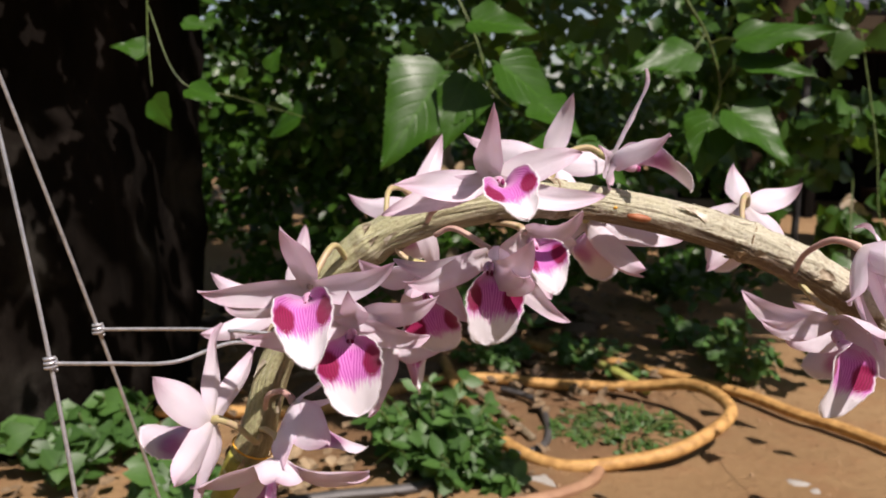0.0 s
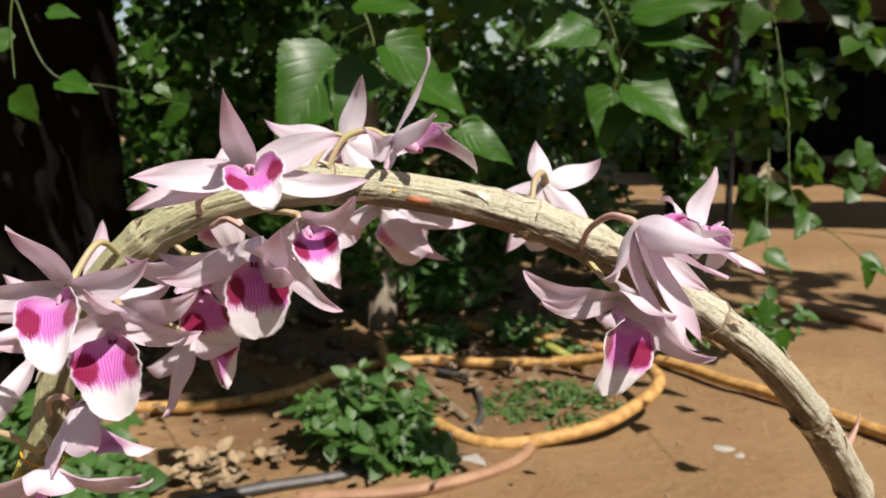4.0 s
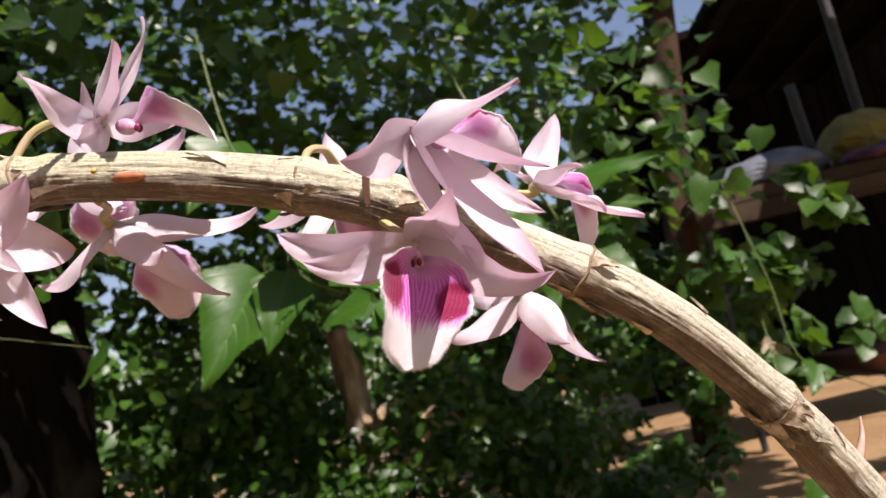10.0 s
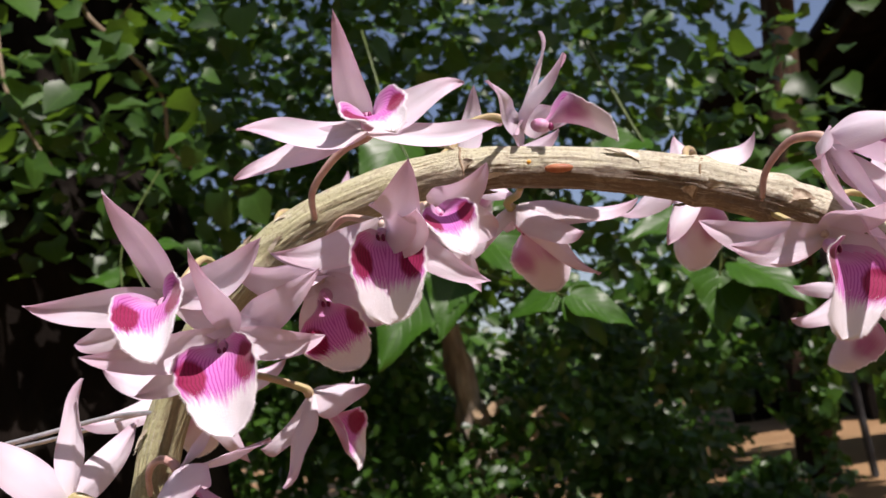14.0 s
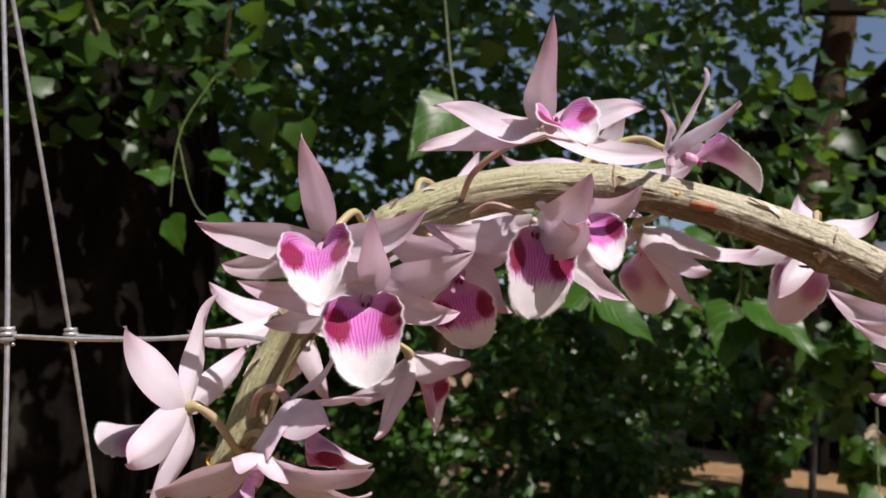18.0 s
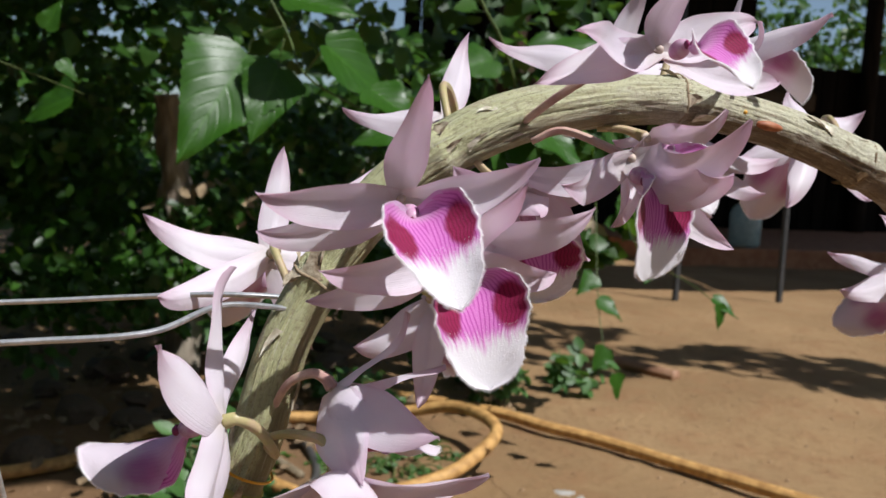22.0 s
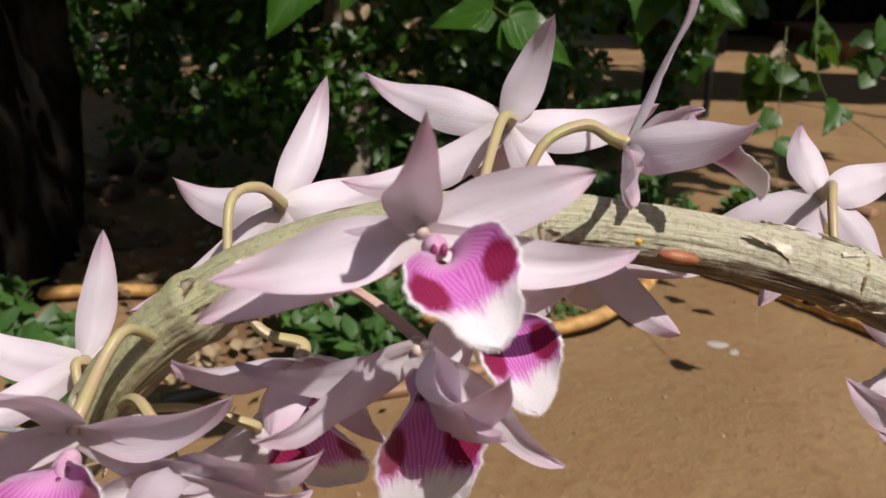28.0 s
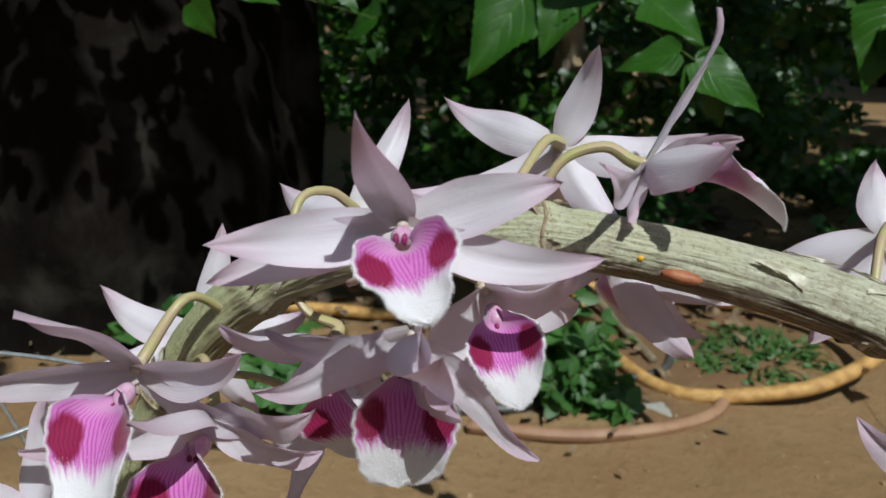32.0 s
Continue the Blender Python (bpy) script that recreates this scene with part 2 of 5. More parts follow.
def mat_leaf(name, a, b_, rough=0.35, trans=0.3, spec=0.5, relief=0.16):
    n = Nodes(name, rough, spec)
    geo = n.node("NewGeometry")
    rnd = geo.outputs["Random Per Island"]
    uv = n.coords("UV")
    sep = n.node("SeparateXYZ")
    n.link(uv, sep.inputs[0])
    side = n.math("ABSOLUTE", n.math("MULTIPLY_ADD", sep.outputs["X"], 2.0, -1.0))
    vein = n.math("SINE", n.math("MULTIPLY", n.math("SUBTRACT", sep.outputs["Y"], n.math("MULTIPLY", side, 0.35)), 46.0))
    veinm = n.math("MAXIMUM", n.smooth(vein, 0.93, 1.0), n.smooth(side, 0.07, 0.02))
    blot = n.noise(n.coords("Object"), 45.0, 4.0)
    col = n.mix(rnd, a, b_)
    col = n.mix(n.math("MULTIPLY", blot, 0.35), col, tuple(x * 0.6 for x in a))
    col = n.mix(n.math("MULTIPLY", veinm, 0.22), col, tuple(min(1, x * 1.9) for x in b_))
    n.color(col)
    n.bump(n.math("ADD", n.math("MULTIPLY", n.smooth(vein, 0.55, 1.0), -0.5), blot), relief, 0.0012)
    n.translucent(n.mix(0.6, col, (0.22, 0.42, 0.03)), trans)
    return n.mat


def mat_soil():
    n = Nodes("red_soil", 0.92, 0.2)
    vec = n.coords("Object")
    big = n.noise(vec, 1.3, 5.0)
    mid = n.noise(vec, 9.0, 6.0)
    fine = n.noise(vec, 95.0, 6.0, 0.7)
    col = n.mix(n.smooth(big, 0.35, 0.65), (0.245, 0.152, 0.073), (0.31, 0.198, 0.098))
    col = n.mix(n.math("MULTIPLY", n.smooth(mid, 0.45, 0.75), 0.5), col, (0.25, 0.125, 0.06))
    col = n.mix(n.math("MULTIPLY", n.smooth(fine, 0.58, 0.75), 0.4), col, (0.46, 0.33, 0.21))
    col = n.mix(n.math("MULTIPLY", n.smooth(fine, 0.42, 0.28), 0.5), col, (0.16, 0.075, 0.04))
    spot = n.noise(vec, 30.0, 5.0, 0.65)
    col = n.mix(n.math("MULTIPLY", n.smooth(spot, 0.52, 0.68), 0.5), col, (0.19, 0.105, 0.05))
    # darker earth round the weeds and towards the shrub
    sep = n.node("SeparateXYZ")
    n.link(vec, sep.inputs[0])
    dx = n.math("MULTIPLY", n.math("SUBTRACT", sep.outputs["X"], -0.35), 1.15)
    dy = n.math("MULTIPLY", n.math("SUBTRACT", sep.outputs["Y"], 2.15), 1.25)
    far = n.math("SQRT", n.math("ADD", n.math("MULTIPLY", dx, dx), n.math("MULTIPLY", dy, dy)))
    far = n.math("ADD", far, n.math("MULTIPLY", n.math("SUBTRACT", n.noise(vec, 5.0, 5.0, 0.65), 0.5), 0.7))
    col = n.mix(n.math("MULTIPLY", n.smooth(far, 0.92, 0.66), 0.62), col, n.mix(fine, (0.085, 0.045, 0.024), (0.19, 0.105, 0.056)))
    n.color(col)
    n.bump(n.math("ADD", n.math("ADD", mid, spot), n.math("MULTIPLY", fine, 0.5)), 0.7, 0.014)
    return n.mat


def mat_bark():
    n = Nodes("shade_dark_bark", 0.95, 0.05)
    vec = n.coords("Object", (1, 1, 0.35))
    a = n.noise(vec, 6.0, 7.0, 0.65)
    b_ = n.noise(n.coords("Object"), 3.1, 5.0)
    # the trunk's shade is put into this near-black colour
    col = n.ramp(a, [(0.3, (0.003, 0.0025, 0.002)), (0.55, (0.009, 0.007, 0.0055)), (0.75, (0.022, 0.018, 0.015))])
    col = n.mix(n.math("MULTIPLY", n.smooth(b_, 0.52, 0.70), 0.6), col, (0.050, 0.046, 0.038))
    n.color(col)
    n.bump(a, 1.0, 0.03)
    return n.mat


PETAL = mat_petal()
LIP_IN, LIP_OUT = mat_lip(True), mat_lip(False)
FRINGE = mat_plain("lip_fringe", (0.93, 0.90, 0.93), (0.96, 0.94, 0.96), 300, 0.7, 0.0, trans=0.5)
BODY = mat_plain("bloom_base", (0.60, 0.46, 0.44), (0.66, 0.56, 0.44), 200, 0.45, 0.1, trans=0.15)
COLUMN = mat_plain("column_pink", (0.58, 0.26, 0.46), (0.70, 0.48, 0.60), 400, 0.4, 0.1, trans=0.15)
ANTHER = mat_plain("anther_maroon", (0.17, 0.012, 0.07), (0.26, 0.03, 0.12), 500, 0.35, 0.1)
PEDICEL = mat_plain("pedicel_skin", (0.46, 0.42, 0.18), (0.50, 0.36, 0.24), 160, 0.4, 0.15, trans=0.1)
PEDICEL_RED = mat_plain("pedicel_red_skin", (0.52, 0.30, 0.27), (0.60, 0.42, 0.34), 160, 0.4, 0.15, trans=0.1)
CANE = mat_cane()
SHEATH = mat_plain("dry_sheath", (0.17, 0.11, 0.06), (0.58, 0.50, 0.37), 240, 0.7, 0.6, 0.0006)
SKIN = mat_plain("peeling_cane_skin", (0.42, 0.36, 0.25), (0.72, 0.68, 0.56), 260, 0.5, 0.6, 0.0006)
RING = mat_plain("dark_joint_ring", (0.20, 0.135, 0.08), (0.36, 0.28, 0.18), 300, 0.85, 0.4, 0.0004)
SCAR = mat_plain("rust_bud_scale", (0.28, 0.075, 0.03), (0.42, 0.17, 0.08), 260, 0.5, 0.4, 0.0006)
SPUR = mat_plain("spur_skin", (0.36, 0.20, 0.15), (0.48, 0.30, 0.24), 260, 0.5, 0.3, 0.0005)
YOLK = mat_plain("orange_resin", (0.70, 0.32, 0.02), (0.80, 0.45, 0.05), 400, 0.4, 0.2)
GREENBUD = mat_plain("olive_bud_skin", (0.26, 0.26, 0.04), (0.40, 0.38, 0.08), 200, 0.4, 0.2)
WIRE = mat_plain("galvanised_wire", (0.42, 0.43, 0.45), (0.60, 0.60, 0.62), 300, 0.38, 0.15, 0.0003)
WIRE.node_tree.nodes["Principled BSDF"].inputs["Metallic"].default_value = 0.6
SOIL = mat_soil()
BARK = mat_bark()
LEAF_BIG = mat_leaf("mulberry_leaf", (0.018, 0.062, 0.006), (0.048, 0.145, 0.011), 0.37, 0.28, 0.32, 0.38)
LEAF_SMALL = mat_leaf("shrub_leaf", (0.009, 0.034, 0.005), (0.054, 0.142, 0.015), 0.38, 0.24, 0.42)
LEAF_VINE = mat_leaf("vine_leaf", (0.010, 0.036, 0.006), (0.052, 0.135, 0.018), 0.42, 0.30, 0.40)
LEAF_WEED = mat_leaf("weed_leaf", (0.038, 0.100, 0.022), (0.078, 0.185, 0.038), 0.48, 0.25)
STEM = mat_plain("green_stem", (0.055, 0.085, 0.02), (0.10, 0.14, 0.035), 60, 0.5, 0.2)
TWIG = mat_plain("grey_brown_twig", (0.16, 0.12, 0.07), (0.25, 0.20, 0.13), 40, 0.8, 0.4)
HOSE = mat_plain("yellow_ochre_hose", (0.36, 0.19, 0.06), (0.60, 0.35, 0.12), 38, 0.65, 0.15, 0.002)
ROCK = mat_plain("earthy_stone", (0.075, 0.052, 0.036), (0.17, 0.115, 0.075), 14, 0.9, 0.6, 0.01)

# ---- mesh helpers ----


def mesh_of(name, verts, faces, mats, uvs=None, face_mats=None, smooth=True):
    me = bpy.data.meshes.new(name)
    me.from_pydata([tuple(v) for v in verts], [], faces)
    for m in mats if isinstance(mats, (list, tuple)) else [mats]:
        me.materials.append(m)
    if uvs is not None:
        layer = me.uv_layers.new(name="UVMap")
        idx = np.zeros(len(me.loops), dtype=np.int32)
        me.loops.foreach_get("vertex_index", idx)
        layer.data.foreach_set("uv", np.asarray(uvs, dtype=np.float32)[idx].ravel())
    if face_mats is not None:
        me.polygons.foreach_set("material_index", np.asarray(face_mats, dtype=np.int32))
    if smooth:
        me.polygons.foreach_set("use_smooth", [True] * len(me.polygons))
    me.update()
    return me


def child(name, me, parent, label=""):
    ob = new(name, me)
    ob.parent = parent
    if label:
        tagged(ob, label)
    return ob


def part(name, bm, material, parent, label=""):
    me = bpy.data.meshes.new(name)
    bm.to_mesh(me)
    bm.free()
    me.materials.append(material)
    me.polygons.foreach_set("use_smooth", [True] * len(me.polygons))
    return child(name, me, parent, label)


def spline(points, n):
    """Points along a Catmull-Rom curve."""
    p = np.array(points, float)
    p = np.vstack([2 * p[0] - p[1], p, 2 * p[-1] - p[-2]])
    out = []
    segs = len(p) - 3
    for k in range(n + 1):
        s = k / n * segs
        i = min(int(s), segs - 1)
        t = s - i
        a, b_, c, d = p[i], p[i + 1], p[i + 2], p[i + 3]
        out.append(0.5 * (2 * b_ + (c - a) * t + (2 * a - 5 * b_ + 4 * c - d) * t * t + (3 * b_ - a - 3 * c + d) * t**3))
    return np.array(out)


def tube(points, radius, n=24, ring=8, rough=0.0, seed=0):
    """Vertices, faces and uvs of a closed tube. radius: a number or a function of 0..1 and the angle."""
    c = spline(points, n)
    tan = np.gradient(c, axis=0)
    tan /= np.linalg.norm(tan, axis=1, keepdims=True)
    side = np.cross(tan[0], (0.13, 0.31, 0.94))
    verts, faces, uvs = [], [], []
    rng = random.Random(seed)
    for i in range(n + 1):
        side = side - tan[i] * side.dot(tan[i])
        side /= np.linalg.norm(side)
        up = np.cross(tan[i], side)
        for j in range(ring + 1):
            a = 2 * math.pi * (j % ring) / ring
            r = radius(i / n, a) if callable(radius) else radius
            r *= 1 + rough * (rng.random() - 0.5)
            verts.append(c[i] + r * (math.cos(a) * side + math.sin(a) * up))
            uvs.append((j / ring, i / n))
    w = ring + 1
    for i in range(n):
        for j in range(ring):
            faces.append((i * w + j, i * w + j + 1, (i + 1) * w + j + 1, (i + 1) * w + j))
    faces.append(tuple(range(ring - 1, -1, -1)))
    faces.append(tuple(n * w + j for j in range(ring)))
    return verts, faces, uvs


def tube_mesh(name, points, radius, mat, n=24, ring=8, rough=0.0, seed=0):
    v, f, u = tube(points, radius, n, ring, rough, seed)
    return mesh_of(name, v, f, mat, u)


def ellipsoid(centre, axes, rot=None, seg=10, rings=7):
    bm = bmesh.new()
    bmesh.ops.create_uvsphere(bm, u_segments=seg, v_segments=rings, radius=1.0)
    m = Matrix.Translation(centre) @ (rot or Matrix()) @ Matrix.Diagonal((*axes, 1))
    bmesh.ops.transform(bm, matrix=m, verts=bm.verts)
    return bm


def unit(v):
    v = np.array(v, float)
    return v / (np.linalg.norm(v) + 1e-12)


# ---- orchid ----


def tepal(name, c, tip, n, width, parent, curl=0.8, bow=(0, 0, 0), cup=0.25, seed=0, twist=0.0):
    """A sepal or petal: a thin lance-shaped blade from c to its tip. n: the way the flower faces."""
    c, tip, n = np.array(c, float), np.array(tip, float), unit(n)
    d = tip - c
    p1 = c + 0.55 * (d - n * n.dot(d) * curl) + np.array(bow) - np.array((0, 0, min(0.22, max(0.0, 0.4 * (0.4 - n[2]))) * math.hypot(d[0], d[1] * 0.5)))
    nv, nu, thick = 16, 8, 0.0006
    rng = random.Random(seed)
    ph, amp = rng.random() * 6, 0.0008
    ess, bend = rng.uniform(-0.0014, 0.0014), rng.uniform(-0.0018, 0.0018)
    hook = rng.uniform(0.0, 0.0030)
    verts, uvs, faces = [], [], []
    for layer in (0, 1):
        for i in range(nv + 1):
            v = i / nv
            p = (1 - v) ** 2 * c + 2 * v * (1 - v) * p1 + v * v * tip
            t = unit(2 * (1 - v) * (p1 - c) + 2 * v * (tip - p1) + 1e-9)
            s = np.cross(t, n)
            if np.linalg.norm(s) < 0.2:
                s = np.cross(t, (0.3, 0.1, 1))
            s = unit(s)
            m = unit(np.cross(s, t))
            if twist:
                a = twist * v
                s, m = math.cos(a) * s + math.sin(a) * m, math.cos(a) * m - math.sin(a) * s
            w = width * (0.42 + 0.58 * math.sin(min(1.0, v / 0.45) * math.pi / 2)) * (1 - v**2.4) ** 0.80
            for j in range(nu + 1):
                u = j / nu * 2 - 1
                lift = cup * w * u * u + ess * math.sin(2 * math.pi * v) + hook * math.sin(math.pi * v**3) + amp * math.sin(9 * v + ph + 2 * u) * abs(u) - 0.0006 * math.exp(-(u * 6) ** 2)
                q = p + s * (u * w + bend * math.sin(math.pi * v)) + m * lift
                if layer:
                    q = q - m * thick * (1 - u * u)
                verts.append(q)
                uvs.append((u * 0.5 + 0.5, v))
    w_ = nu + 1
    off = (nv + 1) * w_
    for i in range(nv):
        for j in range(nu):
            a = i * w_ + j
            faces.append((a, a + 1, a + w_ + 1, a + w_))
            faces.append((off + a, off + a + w_, off + a + w_ + 1, off + a + 1))
    return child(name, mesh_of(name, verts, faces, PETAL, uvs), parent)


def lip(c, tip, n, width, parent, seed=0, roll=1.0, taper=(2.6, 0.70), waist=0.10):
    """The trumpet-shaped lip: rolled round the column at its base, opening to a fringed, pointed blade."""
    c, tip, n = np.array(c, float), np.array(tip, float), unit(n)
    d = tip - c
    p1 = c + n * 0.30 * np.linalg.norm(d) + 0.26 * d
    nv, nu = 34, 18
    rng = random.Random(seed)
    ph = rng.random() * 6
    s = unit(np.cross(d, n))
    verts, uvs, rim = [], [], []
    for layer in (0, 1):
        for i in range(nv + 1):
            v = i / nv
            p = (1 - v) ** 2 * c + 2 * v * (1 - v) * p1 + v * v * tip
            t = unit(2 * (1 - v) * (p1 - c) + 2 * v * (tip - p1))
            m = unit(np.cross(s, t))
            if m.dot(n) < 0 and v > 0.5:
                m = -m
            k = min(1.0, max(0.0, (v - 0.06) / 0.30))
            w = width * (0.38 + 0.62 * k * k * (3 - 2 * k))
            if v > 0.46:
                k = (v - 0.46) / 0.54
                w = width * max(0.0, 1 - k ** taper[0]) ** taper[1] * (1 - 0.10 * k) * (1 - waist * math.exp(-(((k - 0.52) / 0.24) ** 2)))
            w *= 1 + 0.022 * math.sin(61 * v + ph) + 0.015 * math.sin(37 * v + 2 * ph)
            a = roll * (1.5 * max(0.0, 1 - v / 0.42) + 1.22 - 0.75 * v)
            for j in range(nu + 1):
                u = j / nu * 2 - 1
                r = w / a
                q = p + s * r * math.sin(u * a) + m * r * (1 - math.cos(u * a))
                q = q + m * 0.0010 * math.sin(12 * v + 3 * u + ph) * abs(u) ** 3
                if layer:
                    q = q - m * 0.0006 * (1 - u**4) * (1 - v**8)
                verts.append(q)
                uvs.append((u * 0.5 + 0.5, v))
            if layer == 0 and v > 0.15:
                rim.append((i * (nu + 1), i * (nu + 1) + nu, s, m, t, v))
    faces, fm = [], []
    w_ = nu + 1
    off = (nv + 1) * w_
    for i in range(nv):
        for j in range(nu):
            a = i * w_ + j
            faces.append((a, a + 1, a + w_ + 1, a + w_))
            fm.append(0)
            faces.append((off + a, off + a + w_, off + a + w_ + 1, off + a + 1))
            fm.append(1)
    ob = child("lip", mesh_of("lip", verts, faces, [LIP_IN, LIP_OUT], uvs, fm), parent, "magenta-throated lip with two maroon patches and a white fringed tip")
    # fringe of short hairs along the margin
    fv, ff = [], []
    for k in range(len(rim) - 1):
        a0, b0, s_, m_, t_, v_ = rim[k]
        a1, b1 = rim[k + 1][:2]
        for e0, e1, sg in ((a0, a1, -1), (b0, b1, 1)):
            for h in range(30):
                f = (h + rng.random()) / 30
                p = verts[e0] * (1 - f) + verts[e1] * f
                out = unit(s_ * sg * (1 - 0.75 * max(0, v_ - 0.6) / 0.4) + t_ * (0.25 + 0.9 * max(0, v_ - 0.5)) + m_ * rng.uniform(-0.45, 0.05) + np.array([rng.uniform(-0.25, 0.25) for _ in range(3)]))
                ln = rng.uniform(0.0005, 0.0013)
                x = unit(verts[e1] - verts[e0] + 1e-12) * 0.00007
                i0 = len(fv)
                fv += [p - x, p + x, p + out * ln]
                ff.append((i0, i0 + 1, i0 + 2))
    # downy hairs on the white end of the blade
    for _ in range(700):
        i, j = rng.randrange(int(nv * 0.64), nv), rng.randrange(1, nu)
        f, g = rng.random(), rng.random()
        k = i * w_ + j
        p = (verts[k] * (1 - f) + verts[k + w_] * f) * (1 - g) + (verts[k - 1] * (1 - f) + verts[k + w_ - 1] * f) * g
        e0, e1 = verts[k + w_] - verts[k], verts[k - 1] - verts[k]
        nr = unit(np.cross(e1, e0))
        if nr.dot(n) < 0:
            nr = -nr
        out = unit(nr + np.array([rng.uniform(-0.7, 0.7) for _ in range(3)]))
        x = unit(e1 + 1e-9) * 0.00007
        i0 = len(fv)
        fv += [p - x, p + x, p + out * rng.uniform(0.0003, 0.0008)]
        ff.append((i0, i0 + 1, i0 + 2))
    child("lip_fringe", mesh_of("lip_fringe", fv, ff, FRINGE, smooth=False), parent)
    return ob


def flower(plant, c, n, tips, lip_tip=None, stalk=None, lip_width=0.0150, seed=0, curl=0.8, label="", red=False, lip_n=None, across=None, lip_from=0.0060, roll=1.0, taper=(2.6, 0.70), waist=0.10):
    """One bloom. c: where its parts join; n: the way it faces; tips: name and end of each sepal or petal; stalk: points of its stalk from the cane; across: the way from one side of the lip to the other."""
    c, n = np.array(c, float), unit(n)
    rng = random.Random(seed)
    # body: the short column with its hood, and the chin behind it
    bm = ellipsoid(c - n * 0.0016, (0.0019, 0.0019, 0.0034), Vector(n).to_track_quat("Z", "Y").to_matrix().to_4x4(), 12, 8)
    body = part("flower", bm, BODY, plant, label or "pale pink orchid bloom with a magenta and white lip")
    for k, (name, tip, *w) in enumerate(tips):
        width = w[0] if w else (0.0080 if name == "petal" else 0.0069)
        bow = w[1] if len(w) > 1 else (0, 0, 0)
        cl = w[2] if len(w) > 2 else curl
        tw = w[3] if len(w) > 3 else 0.0
        tepal(name, c, tip, n, width, body, cl, bow, rng.uniform(0.06, 0.42), seed * 10 + k, tw)
    if across is not None:
        lip_n = unit(np.cross(np.array(lip_tip) - c, np.array(across)))
    if lip_tip is not None:
        lip(c + n * 0.005 + unit(np.array(lip_tip) - c) * lip_from, lip_tip, n if lip_n is None else lip_n, lip_width, body, seed, roll, taper, waist)
        turn = Vector(n).to_track_quat("Z", "Y").to_matrix().to_4x4()
        side = np.array(turn.col[0][:3])
        e = ellipsoid(c + n * 0.0040 + unit(np.array(lip_tip) - c) * 0.0050, (0.0028, 0.0030, 0.0042), turn, 14, 10)
        part("column", e, COLUMN, body, "glossy pink column")
        for sg in (-1, 1):
            e = ellipsoid(c + n * 0.0078 + unit(np.array(lip_tip) - c) * 0.0058 + side * 0.0010 * sg, (0.0008, 0.0015, 0.0011), turn, 8, 6)
            part("anther_cap", e, ANTHER, body, "small dark maroon anther cap")
    if stalk is not None:
        pts = [*stalk, c - n * 0.005, c - n * 0.001]
        me = tube_mesh("pedicel", pts, lambda v, a: (0.0013 if red else 0.0014) + 0.0010 * v**2, PEDICEL_RED if red else PEDICEL, 18, 8)
        child("pedicel", me, body, "reddish flower stalk" if red else "yellow-green flower stalk")
    return body


AXIS = [(-0.214, 0.004, -0.20), (-0.202, 0.0, -0.160), (-0.188, -0.004, -0.125), (-0.177, -0.0055, -0.100), (-0.166, -0.005, -0.062), (-0.148, -0.005, -0.030),
        (-0.1265, -0.005, -0.0065), (-0.097, -0.004, 0.0115), (-0.060, -0.0015, 0.0215), (-0.028, 0.001, 0.0235), (0.0, 0.005, 0.0200), (0.034, 0.0105, 0.0128),
        (0.063, 0.0145, 0.0035), (0.092, 0.018, -0.0095), (0.118, 0.020, -0.0255), (0.147, 0.021, -0.045), (0.178, 0.030, -0.071), (0.207, 0.047, -0.106),
        (0.226, 0.063, -0.133), (0.247, 0.083, -0.167), (0.275, 0.110, -0.23), (0.300, 0.14, -0.30)]
CURVE = spline(AXIS, 400)


def cane_at(x):
    """The place on the cane's axis nearest to x, as a fraction of its length."""
    return int(np.argmin(np.abs(CURVE[:, 0] - x))) / 400


NODES = [cane_at(x) for x in (-0.186, -0.156, -0.118, -0.030, 0.062, 0.090, 0.147, 0.205, 0.243)]


def cane_radius(f, a):
    r = 0.0090 + 0.0006 * math.sin(f * 23)
    for k in NODES:
        d = (f - k) * 0.62
        r += 0.0011 * math.exp(-(d / 0.0035) ** 2) - 0.0004 * math.exp(-((d - 0.006) / 0.003) ** 2)
    p = Vector((math.cos(a) * 3.2, math.sin(a) * 3.2, f * 9))
    r += 0.0006 * noise.noise(p) + 0.00034 * noise.noise(Vector((math.cos(a) * 9, math.sin(a) * 9, f * 22))) + 0.00022 * noise.noise(Vector((math.cos(a) * 17, math.sin(a) * 17, f * 60))) - 0.0007 * max(0.0, 0.35 - abs(noise.noise(Vector((math.cos(a) * 7, math.sin(a) * 7, f * 15 + 3))) * 2.2)) / 0.35
    return r


